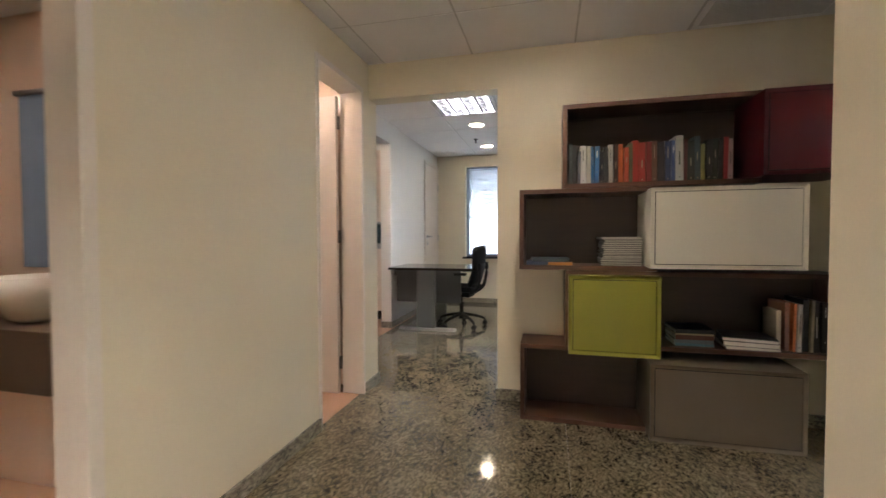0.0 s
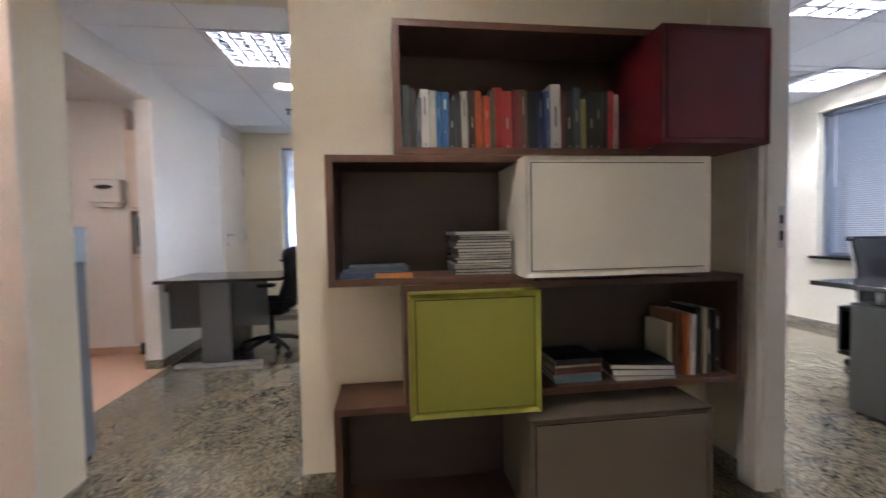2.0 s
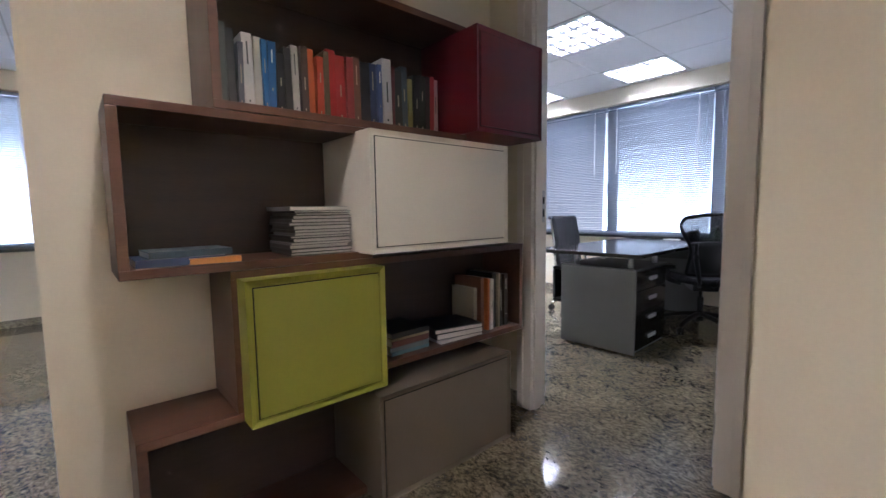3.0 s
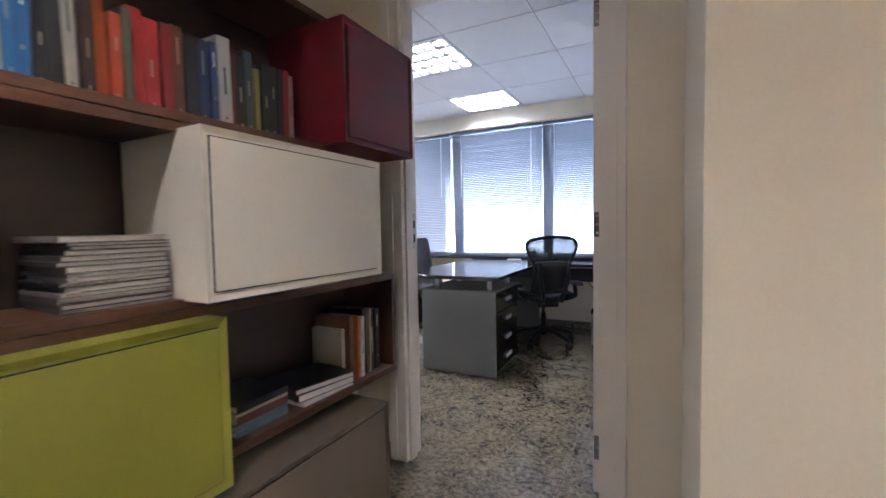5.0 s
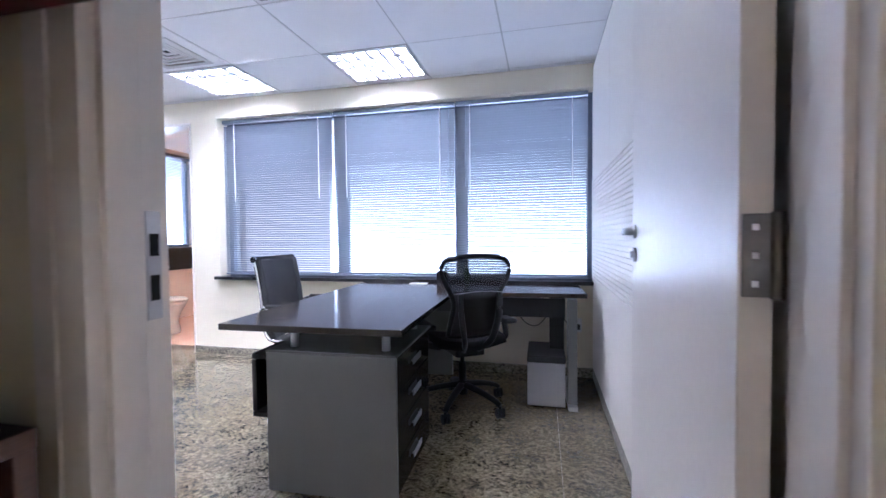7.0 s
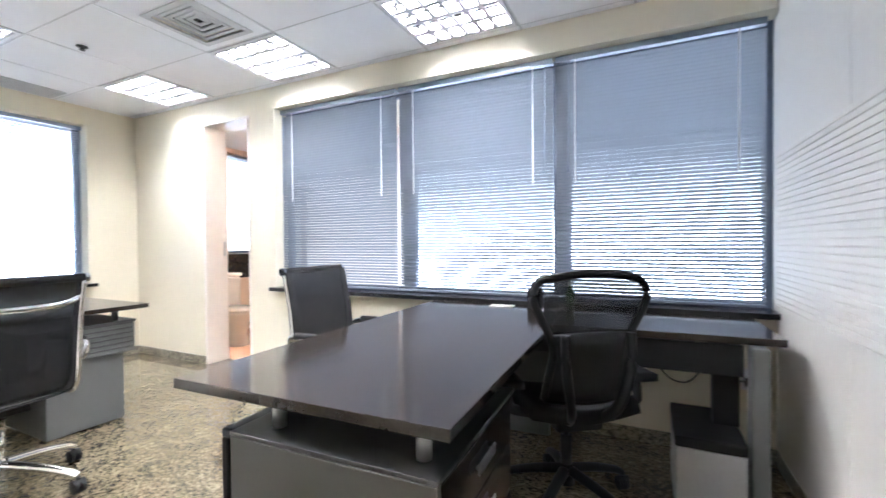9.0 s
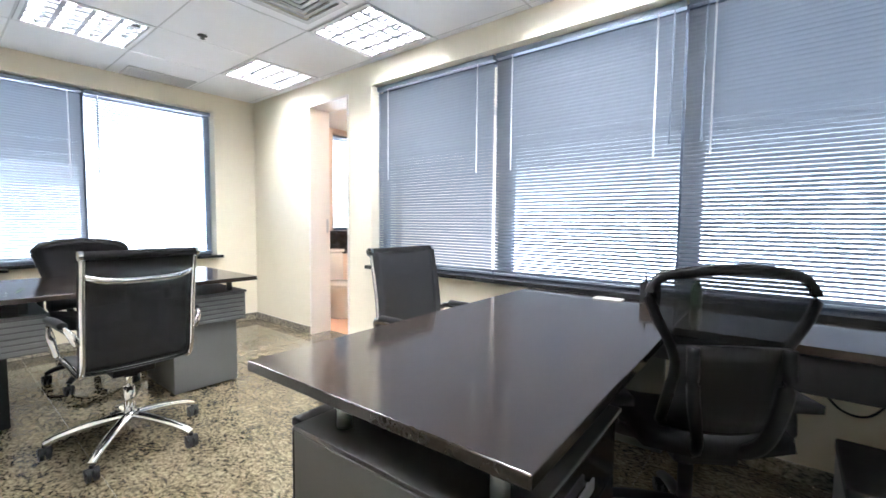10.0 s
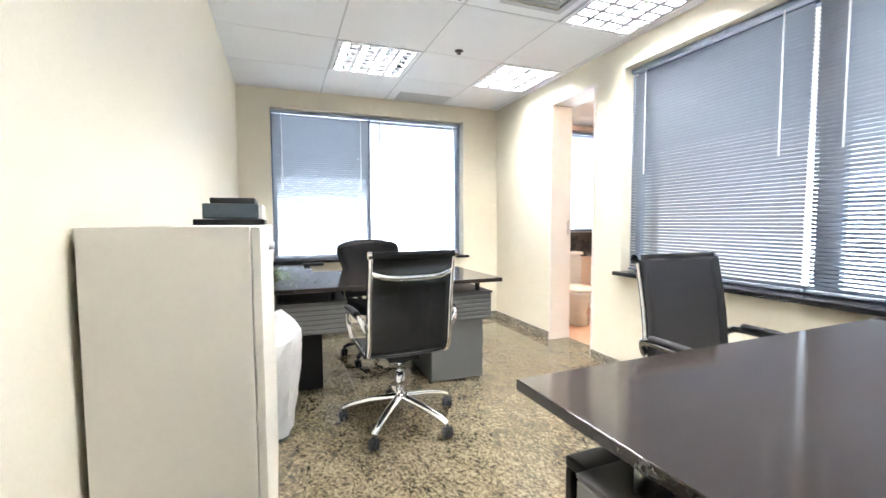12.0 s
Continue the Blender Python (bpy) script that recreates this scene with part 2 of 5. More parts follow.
def smooth_path(pts, steps=6):
    pts = [Vector(p) for p in pts]
    out = []
    for i in range(len(pts) - 1):
        p0, p1, p2, p3 = pts[max(i - 1, 0)], pts[i], pts[i + 1], pts[min(i + 2, len(pts) - 1)]
        for k in range(steps):
            t = k / steps
            out.append(0.5 * (2 * p1 + (p2 - p0) * t + (2 * p0 - 5 * p1 + 4 * p2 - p3) * t * t + (3 * p1 - p0 - 3 * p2 + p3) * t ** 3))
    return out + [pts[-1]]


def add_tube(bm, pts, r, seg=8, flat=1.0, steps=6):
    """A round or flattened bar along a smooth path; r may be one radius or one at each end."""
    path = smooth_path(pts, steps) if steps else [Vector(p) for p in pts]
    rings = []
    up = Vector((0, 0, 1))
    for i, p in enumerate(path):
        d = (path[min(i + 1, len(path) - 1)] - path[max(i - 1, 0)]).normalized()
        side = d.cross(up)
        side = side.normalized() if side.length > 0.05 else Vector((1, 0, 0))
        nrm = side.cross(d).normalized()
        rad = r if isinstance(r, (int, float)) else r[0] + (r[1] - r[0]) * i / (len(path) - 1)
        rings.append([bm.verts.new(p + rad * (math.cos(2 * math.pi * k / seg) * side + flat * math.sin(2 * math.pi * k / seg) * nrm)) for k in range(seg)])
    for a, b in zip(rings, rings[1:]):
        for k in range(seg):
            bm.faces.new((a[k], a[(k + 1) % seg], b[(k + 1) % seg], b[k]))
    bm.faces.new(rings[0][::-1])
    bm.faces.new(rings[-1])
    return bm


def tube(pts, r, seg=8, flat=1.0, steps=6):
    return add_tube(bmesh.new(), pts, r, seg, flat, steps)


def add_sheet(bm, fn, nu, nv, thick):
    """A curved pad: fn(u, v) -> point, given thickness along its normal."""
    grid = [[Vector(fn(i / nu, j / nv)) for j in range(nv + 1)] for i in range(nu + 1)]
    layers = []
    for s in (-0.5, 0.5):
        rows = []
        for i in range(nu + 1):
            row = []
            for j in range(nv + 1):
                du = grid[min(i + 1, nu)][j] - grid[max(i - 1, 0)][j]
                dv = grid[i][min(j + 1, nv)] - grid[i][max(j - 1, 0)]
                row.append(bm.verts.new(grid[i][j] + du.cross(dv).normalized() * thick * s))
            rows.append(row)
        layers.append(rows)
    a, b = layers
    for i in range(nu):
        for j in range(nv):
            bm.faces.new((a[i][j], a[i][j + 1], a[i + 1][j + 1], a[i + 1][j]))
            bm.faces.new((b[i][j], b[i + 1][j], b[i + 1][j + 1], b[i][j + 1]))
    for i in range(nu):
        bm.faces.new((a[i][0], a[i + 1][0], b[i + 1][0], b[i][0]))
        bm.faces.new((a[i + 1][nv], a[i][nv], b[i][nv], b[i + 1][nv]))
    for j in range(nv):
        bm.faces.new((a[0][j + 1], a[0][j], b[0][j], b[0][j + 1]))
        bm.faces.new((a[nu][j], a[nu][j + 1], b[nu][j + 1], b[nu][j]))
    return bm


def sheet(fn, nu, nv, thick):
    return add_sheet(bmesh.new(), fn, nu, nv, thick)


def mesh_of(name, bm, material, soft=False):
    bmesh.ops.recalc_face_normals(bm, faces=bm.faces)
    me = bpy.data.meshes.new(name)
    bm.to_mesh(me)
    bm.free()
    me.materials.append(material)
    if soft:
        for p in me.polygons:
            p.use_smooth = True
    return me


def part(name, bm, material, parent, label="", soft=False):
    ob = new(name, mesh_of(name, bm, material, soft))
    ob.parent = parent
    if label:
        ob["label"] = label
    return ob


def thing(name, label, category, m=None, group="", kind=""):
    ob = new(name)
    ob.empty_display_size = 0.1
    if m is not None:
        ob.matrix_world = m
    return tagged(ob, label, category, group, kind)


def solid(name, bm, material, label, category, group="", kind="", soft=False):
    return tagged(new(name, mesh_of(name, bm, material, soft)), label, category, group, kind)


def structure(name, bm, material, label, category="wall"):
    return solid(name, bm, material, label, category, kind="structure")


# ---- floor, walls and ceilings ----
H_HALL, H = 2.36, 2.485          # ceiling heights
XW, XE = 5.15, 5.45              # office window wall, inner and outer face
YF, YG = 7.79, 8.05              # facade wall, inner and outer face
XD0, XD1 = 2.07, 2.33            # wall with the office door
floor = structure("floor", boxes([(-0.80, 5.375, -2.6, 3.60, -0.1, -0.004), (-1.345, 5.375, 3.60, 8.05, -0.1, -0.004)]), BASE, "polished speckled beige grey granite floor", "floor")
structure("floor_wet_rooms", boxes([(-4.0, -0.802, -2.6, 3.60, -0.1, -0.0015), (-4.0, -1.347, 3.60, 8.05, -0.1, -0.0015), (5.377, 7.2, 5.7, 8.05, -0.1, -0.0015)]), PINK_FLOOR, "warm beige tiled floor of the side rooms", "floor")

# hall
structure("wall_hall_left", boxes([(-0.875, -0.77, 1.62, 2.865, 0, 2.62), (-0.92, -0.77, 2.865, 3.46, 2.14, 2.62), (-0.92, -0.77, 3.46, 3.715, 0, 2.62),
                                   (-0.875, -0.77, 0.72, 1.62, 2.14, 2.62), (-0.875, -0.77, -2.6, 0.72, 0, 2.62)]), PAINT, "cream painted hall wall with door openings")
structure("wall_bookshelf", boxes([(0.165, 2.07, 3.586, 3.72, 0, 2.62), (-0.77, 0.165, 3.586, 3.72, 2.115, 2.62)]), PAINT, "cream painted wall behind the bookshelf with an open passage")
structure("wall_hall_right", boxes([(1.285, 2.07, -2.6, 2.143, 0, 2.62)]), PAINT, "cream painted projecting hall wall")
structure("wall_hall_back", box(-0.92, 1.285, -2.75, -2.6, 0, 2.62), PAINT, "cream painted wall closing the hall")
structure("wall_office_door", boxes([(XD0, 2.17, 0.5, 2.36, 0, 2.62), (XD0, 2.17, 3.33, 3.60, 0, 2.62), (XD0, XD1, 3.60, YF, 0, 2.62), (XD0, 2.17, 2.36, 3.33, 2.19, 2.62)]), PAINT, "cream painted wall with the office doorway")
# office
structure("wall_office_right", box(2.17, XE, 2.14, 2.29, 0, 2.62), WHITE_PAINT, "white painted office side wall")
structure("wall_office_window", boxes([(XW, XE, 2.29, 5.77, 0, 0.745), (XW, XE, 2.29, 5.77, 2.305, 2.62), (XW, XE, 5.77, 6.075, 0, 2.62),
                                       (XW, 5.365, 6.075, 6.69, 2.275, 2.62), (XW, 5.365, 6.69, YF, 0, 2.62)]), PAINT, "cream painted wall with a wide window and a washroom doorway")
structure("wall_facade", boxes([(XD1, 2.63, YF, YG, 0, 2.62), (2.63, 4.712, YF, YG, 0, 0.745), (2.63, 4.712, YF, YG, 2.308, 2.62), (4.712, XE, YF, YG, 0, 2.62)]), PAINT, "cream painted outer wall with a window")
structure("wall_front_room_facade", boxes([(-1.47, -0.885, YF, YG, 0, 2.62), (-0.885, 0.9, YF, YG, 0, 0.745), (-0.885, 0.9, YF, YG, 2.30, 2.62), (0.9, XD1 - 0.002, YF, YG, 0, 2.62)]), PAINT, "cream painted outer wall of the front room with a window")
structure("wall_front_room_left", boxes([(-1.5, -1.372, 5.56, YF, 0, 2.62), (-1.5, -1.372, 4.12, 5.56, 2.25, 2.62), (-1.5, -1.372, 3.72, 4.12, 0, 2.62)]), WHITE_PAINT, "white painted wall with the kitchen opening")
# side rooms
structure("wall_kitchen", boxes([(-4.0, -1.5, 6.15, 6.3, 0, 2.62), (-4.15, -4.0, 3.72, 6.3, 0, 2.62), (-4.0, -1.5, 3.72, 3.80, 0, 2.62)]), WHITE_PAINT, "pale kitchenette walls")
structure("wall_side_room", boxes([(-4.0, -0.922, 3.60, 3.716, 0, 2.62), (-4.15, -4.0, -2.6, 3.715, 0, 2.62), (-4.0, -0.922, -2.75, -2.6, 0, 2.62), (-4.0, -0.922, 2.50, 2.60, 0, 2.62)]), PINK_WALL, "warm beige tiled side room walls")
structure("wall_washroom", boxes([(XE, 6.24, 7.79, 8.05, 0, 2.62), (6.24, 7.00, 7.79, 8.05, 0, 1.02), (6.24, 7.00, 7.79, 8.05, 2.34, 2.62), (7.00, 7.15, 7.79, 8.05, 0, 2.62), (7.15, 7.25, 5.7, 8.05, 0, 2.62), (XE, 7.15, 5.7, 5.8, 0, 2.62)]), PINK_WALL, "warm beige tiled washroom walls")


def ceiling(name, xs, ys, z, holes, label, bar=0.012):
    """Suspended boards in a grid of slim bars, one mesh; holes are cells for lamps and grilles."""
    bm = bmesh.new()
    for i in range(len(xs) - 1):
        for j in range(len(ys) - 1):
            if (i, j) not in holes:
                add_box(bm, xs[i] + bar / 2, xs[i + 1] - bar / 2, ys[j] + bar / 2, ys[j + 1] - bar / 2, z, z + 0.02)
    structure(name, bm, TILE_WHITE, label, "ceiling")
    bm = bmesh.new()
    for x in xs:
        add_box(bm, x - bar / 2 - 0.004, x + bar / 2 + 0.004, ys[0], ys[-1], z + 0.003, z + 0.03)
    for y in ys:
        for i in range(len(xs) - 1):
            add_box(bm, xs[i] + bar / 2 + 0.004, xs[i + 1] - bar / 2 - 0.004, y - bar / 2 - 0.004, y + bar / 2 + 0.004, z + 0.003, z + 0.03)
    structure(name + "_grid", bm, GRID, "slim grey ceiling grid bars", "ceiling")


OX = [2.17, 3.12, 3.785, 4.465, 5.09, 5.15]
OY = [2.29, 2.95, 3.605, 4.27, 5.02, 5.665, 6.43, 7.07, 7.79]
ceiling("ceiling_office", OX, OY, H, {(1, 2), (3, 2), (1, 4), (3, 4), (1, 6), (3, 6), (2, 4)}, "white suspended ceiling boards of the office")
HX = [-0.77, -0.645, -0.007, 0.663, 1.312, 2.07]
HY = [-2.6, -2.14, -1.5, -0.86, -0.2, 0.46, 1.12, 1.76, 2.40, 3.03, 3.586]
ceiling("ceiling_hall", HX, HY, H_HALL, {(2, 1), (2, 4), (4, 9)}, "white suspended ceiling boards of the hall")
RX = [-1.372, -0.68, -0.03, 0.62, 1.27, 2.07]
RY = [3.72, 4.13, 4.775, 5.415, 6.05, 6.70, 7.35, 7.79]
ceiling("ceiling_front_room", RX, RY, H, {(1, 2), (3, 2)}, "white suspended ceiling boards of the front room")
structure("ceiling_side_rooms", boxes([(-4.0, -0.922, -2.6, 3.715, 2.4, 2.5), (-4.0, -1.5, 3.72, 6.3, 2.4, 2.5), (5.45, 7.2, 5.7, 8.05, 2.4, 2.5)]), TILE_WHITE, "plain white ceiling of the side rooms", "ceiling")
structure("roof_slab", box(-4.2, 7.25, -2.8, 8.1, 2.63, 2.8), PAINT, "concrete slab over the suspended ceiling", "ceiling")

# granite skirting
SK = 0.012
structure("baseboard_hall", boxes([(-0.77, -0.77 + SK, 1.62, 2.865, 0, 0.075), (-0.77, -0.77 + SK, 3.47, 3.715, 0, 0.075), (-0.92, -0.77 + SK, 3.715, 3.715 + SK, 0, 0.075),
                                   (0.165 - SK, 0.165, 3.586 - SK, 3.72, 0, 0.075), (0.165, 2.07, 3.586 - SK, 3.586, 0, 0.075),
                                   (1.285, 2.07, 2.143, 2.143 + SK, 0, 0.075), (1.285 - SK, 1.285, -2.6, 2.143 + SK, 0, 0.075), (XD0 - SK, XD0, 2.143 + SK, 2.30, 0, 0.075), (XD0 - SK, XD0, 3.39, 3.574, 0, 0.075)]), BASE, "low grey granite skirting", "baseboard")
structure("baseboard_office", boxes([(XW - SK, XW, 2.29, 6.075, 0, 0.075), (XW - SK, XW, 6.70, YF, 0, 0.075), (XD1, XW - SK, YF - SK, YF, 0, 0.075), (XD1, XD1 + SK, 3.60, YF - SK, 0, 0.075),
                                     (XD1, XW - SK, 2.29, 2.29 + SK, 0, 0.075)]), BASE, "low grey granite skirting", "baseboard")
structure("baseboard_front_room", boxes([(-1.372, -1.372 + SK, 5.56, 6.98, 0, 0.075), (-1.372 + SK, 2.07, YF - SK, YF, 0, 0.075), (-1.5, -1.372 + SK, 5.56 - SK, 5.56, 0, 0.075)]), BASE, "low grey granite skirting", "baseboard")
structure("baseboard_kitchen", box(-4.0, -1.86, 6.13, 6.15, 0, 0.06), PINK_FLOOR, "beige tile skirting in the kitchenette", "baseboard")


# ---- windows and blinds ----
def window(name, axis, at, a0, a1, z0, z1, mullions, label, stile=0.045):
    """Frame and panes in an outer wall; axis names the wall's normal."""
    w = thing(name, label, "window", kind="structure")

    def b(u0, u1, d0, d1, za, zb, bevel=0.0):
        return box(at + d0, at + d1, u0, u1, za, zb, bevel) if axis == "x" else box(u0, u1, at + d0, at + d1, za, zb, bevel)
    f, g = 0.045, stile
    part("window_frame", b(a0, a1, 0.14, 0.19, z1 - f, z1), ALU, w)
    part("window_frame", b(a0, a1, 0.14, 0.19, z0, z0 + f), ALU, w)
    ms = [(a0, a0 + f), *((m - g / 2, m + g / 2) for m in mullions), (a1 - f, a1)]
    for p, q in ms:
        part("window_frame", b(p, q, 0.142, 0.188, z0 + f, z1 - f), ALU, w)
    for p, q in zip(ms, ms[1:]):
        pane = part("pane", b(p[1], q[0], 0.16, 0.166, z0 + f, z1 - f), GLASS, w)
        pane.visible_shadow = False
    return w


def blind(axis, at, a0, a1, z0, z1, label, tilt=45, cords=(), wand=0.42):
    """Venetian blind: head rail, slats, bottom rail, and cords as white strips of leaking daylight."""
    w = thing("venetian_blind", label, "blind", pose(at, (a0 + a1) / 2, 0) if axis == "x" else pose((a0 + a1) / 2, at, 0, 0, 0, 90), group="window blinds")
    L = a1 - a0
    part("head_rail", box(-0.02, 0.02, -L / 2, L / 2, z1 - 0.035, z1), BLIND_RAIL, w)
    bm = bmesh.new()
    n, wd = 4, 0.025
    prev = None
    for k in range(n + 1):
        s = (k / n - 0.5) * wd
        z = 0.0022 * (1 - (2 * k / n - 1) ** 2)
        row = [bm.verts.new((s, y, z)) for y in (-L / 2, L / 2)]
        if prev:
            bm.faces.new((prev[0], prev[1], row[1], row[0]))
        prev = row
    me = mesh_of("slat", bm, SLAT, True)
    count = int((z1 - z0 - 0.06) / 0.0215)
    for i in range(count):
        s = new("slat", me)
        s.parent = w
        z = z0 + 0.03 + i * 0.0215
        s.matrix_local = pose(0, 0, z, 0, tilt + random.uniform(-2.5, 2.5), 0)
    part("bottom_rail", box(-0.014, 0.014, -L / 2, L / 2, z0, z0 + 0.016, 0.004), BLIND_RAIL, w)
    # White strips imitate daylight leaking through the upper cord holes.
    for c in cords:
        part("ladder_light_strip", box(-0.019, -0.016, c * L - 0.004, c * L + 0.004, z0 + 0.72, z1 - 0.03), CORD_LIGHT, w)
    part("tilt_wand", add_cyl(cyl((-0.03, wand * L, z1 - 0.04), (-0.034, wand * L + 0.004, z1 - 0.70), 0.004, seg=8), (-0.034, wand * L + 0.004, z1 - 0.73), (-0.034, wand * L + 0.004, z1 - 0.70), 0.006, seg=8), BLIND_RAIL, w, "slim tilt wand")
    return w


window("window_office", "x", XW, 2.29, 5.77, 0.765, 2.305, (3.385, 4.52), "wide office window in three lights with grey metal frame", 0.11)
structure("sill_office", box(5.085, 5.33, 2.292, 5.79, 0.745, 0.775, 0.004), BLACK_STONE, "polished black stone window sill", "sill")
for a0, a1, wd in ((2.33, 3.415, 0.42), (3.43, 4.57, -0.46), (4.592, 5.765, 0.46)):
    blind("x", 5.235, a0, a1, 0.785, 2.30, "blue grey metal venetian blind, lowered and half closed", cords=(-0.388, 0.388), wand=wd)
window("window_facade", "y", YF, 2.63, 4.712, 0.765, 2.308, (3.63,), "two-light office window with grey metal frame")
structure("sill_facade", box(2.60, 4.76, 7.73, 7.97, 0.745, 0.775, 0.004), BLACK_STONE, "polished black stone window sill", "sill")
blind("y", YF + 0.085, 2.645, 3.62, 0.79, 2.30, "blue grey metal venetian blind, lowered and half closed", tilt=52, cords=(-0.41, 0.41))
blind("y", YF + 0.085, 3.645, 4.70, 0.79, 2.30, "blue grey metal venetian blind, lowered with open slats", tilt=27, cords=(-0.41, 0.41))
window("window_front_room", "y", YF, -0.885, 0.9, 0.765, 2.30, (0.0,), "front room window with grey metal frame")
structure("sill_front_room", box(-0.92, 0.93, 7.73, 7.97, 0.745, 0.775, 0.004), BLACK_STONE, "polished black stone window sill", "sill")
blind("y", YF + 0.085, -0.87, 0.0, 0.79, 2.295, "blue grey metal venetian blind, lowered and half closed", tilt=45, cords=(-0.41, 0.41))
window("window_washroom", "y", 7.79, 6.24, 7.00, 1.02, 2.34, (), "small washroom window")
blind("y", 7.86, 6.25, 6.99, 1.05, 2.33, "white metal venetian blind in the washroom", tilt=20)

# bright hazy distance beyond the windows, and the ground far below
def haze(name, low, high, strength):
    """Bright mist near the horizon that thins out to a duller sky higher up."""
    m, n, l, b = nodes_of(name)
    g, sp_, mr = n.new("ShaderNodeNewGeometry"), n.new("ShaderNodeSeparateXYZ"), n.new("ShaderNodeMapRange")
    mr.interpolation_type = "SMOOTHSTEP"
    l.new(g.outputs["Position"], sp_.inputs[0])
    l.new(sp_.outputs["Z"], mr.inputs["Value"])
    mr.inputs["From Min"].default_value, mr.inputs["From Max"].default_value = low, high
    mr.inputs["To Min"].default_value, mr.inputs["To Max"].default_value = strength, strength * 0.11
    e = n.new("ShaderNodeEmission")
    e.inputs["Color"].default_value = (0.80, 0.90, 1.0, 1)
    l.new(mr.outputs["Result"], e.inputs["Strength"])
    l.new(e.outputs["Emission"], n["Material Output"].inputs["Surface"])
    return m


HAZE = haze("bright_haze", -4, 16, OUTSIDE)
HAZE_NORTH = haze("sunlit_haze", 0, 26, OUTSIDE * 1.1)
structure("backdrop_east", box(70, 70.2, -80, 90, -30, 60), HAZE, "hazy bright distance", "backdrop")
structure("backdrop_north", box(-80, 69, 75, 75.2, -30, 60), HAZE_NORTH, "hazy bright distance", "backdrop")
structure("ground", box(-300, 300, -300, 300, -12.2, -12), mat("street_ground", (0.3, 0.3, 0.3), 0.9, vary=0.2, scale=0.2, fine=3), "pale street level far below", "ground")


# ---- doors ----
# office door: leaf swung open against the side wall
od = thing("door_office", "white enamelled office door, open into the room", "door", kind="structure")
for r in [(2.052, 2.185, 3.285, 3.335, 0, 2.20), (2.052, 2.185, 2.355, 2.41, 0, 2.20), (2.052, 2.185, 2.41, 3.285, 2.17, 2.20),
                               (2.048, 2.072, 3.335, 3.375, 0, 2.245), (2.048, 2.072, 2.325, 2.355, 0, 2.245), (2.048, 2.072, 2.355, 3.335, 2.20, 2.245),
                               (2.075, 2.13, 3.272, 3.285, 0, 2.17), (2.075, 2.13, 2.41, 2.421, 0, 2.17)]:
    fr = part("door_frame", box(*r, 0.002), DOOR_WHITE, od)
part("strike_plate", boxes([(2.143, 2.168, 3.2825, 3.285, 1.02, 1.19)]), STEEL, fr, "satin steel strike plate")
part("strike_hole", boxes([(2.148, 2.163, 3.281, 3.2825, 1.12, 1.155), (2.148, 2.163, 3.281, 3.2825, 1.05, 1.09)]), BLACK_PLASTIC, fr)
leaf = part("leaf", box(2.192, 3.10, 2.421, 2.458, 0.008, 2.16, 0.002), DOOR_WHITE, od)
for z in (0.2, 1.12, 1.95):
    part("hinge", add_cyl(box(2.188, 2.192, 2.423, 2.455, z - 0.05, z + 0.05, 0.001), (2.188, 2.418, z - 0.052), (2.188, 2.418, z + 0.052), 0.007), HINGE_STEEL, od, "dull steel butt hinge")
    part("screw", boxes([(2.186, 2.188, 2.438, 2.446, z + d - 0.004, z + d + 0.004) for d in (-0.034, 0.0, 0.034)], 0.0005), CHROME, od)
bm = bmesh.new()
add_cyl(bm, (3.03, 2.458, 1.154), (3.03, 2.496, 1.154), 0.011)
add_cyl(bm, (3.04, 2.489, 1.154), (2.950, 2.489, 1.154), 0.0095)
add_cyl(bm, (3.03, 2.458, 1.154), (3.03, 2.465, 1.154), 0.021, seg=24)
part("handle", bm, STEEL, leaf, "satin steel lever handle", True)
part("lock_rose", add_cyl(cyl((3.028, 2.458, 1.083), (3.028, 2.466, 1.083), 0.022, seg=24), (3.028, 2.458, 1.083), (3.028, 2.474, 1.083), 0.010), STEEL, leaf, "", True)
part("lock_plate", box(3.10, 3.1025, 2.428, 2.450, 0.97, 1.20), STEEL, leaf, "satin steel lock plate")
leaf.matrix_local = pose(2.192, 2.44, 0, 0, 0, -3.5) @ pose(-2.192, -2.44, 0)

# slatted white panel along the side wall behind the door
sp = thing("slatted_wall_panel", "white lacquered wall panel with fine horizontal ribs", "wall panel", kind="structure")
for x0, x1 in ((2.18, 3.27), (3.275, 4.30), (4.305, 5.145)):
    part("panel", box(x0, x1, 2.291, 2.302, 0.08, 2.45, 0.001), PANEL_WHITE, sp)
me = mesh_of("rib", box(-0.935, 0.935, 0, 0.008, -0.0104, 0.0104, 0.0022), PANEL_WHITE)
for i in range(29):
    r = new("rib", me)
    r.parent = sp
    r.matrix_local = pose(4.205, 2.302, 0.81 + i * 0.0268)

# side room door off the hall
sd = thing("door_side_room", "cream enamelled side room door, standing open", "door", kind="structure")
part("door_frame", boxes([(-0.93, -0.762, 3.448, 3.475, 0, 2.16), (-0.93, -0.762, 2.855, 2.88, 0, 2.16), (-0.93, -0.762, 2.88, 3.448, 2.125, 2.16)], 0.002), DOOR_WHITE, sd)
leaf2 = part("leaf", box(-1.52, -0.94, 3.40, 3.435, 0.008, 2.10, 0.002), DOOR_WHITE, sd)
for z in (0.22, 1.12, 1.92):
    part("hinge", add_cyl(box(-0.962, -0.93, 3.430, 3.447, z - 0.045, z + 0.045, 0.001), (-0.945, 3.425, z - 0.046), (-0.945, 3.425, z + 0.046), 0.008), HINGE_STEEL, sd, "dull steel butt hinge")
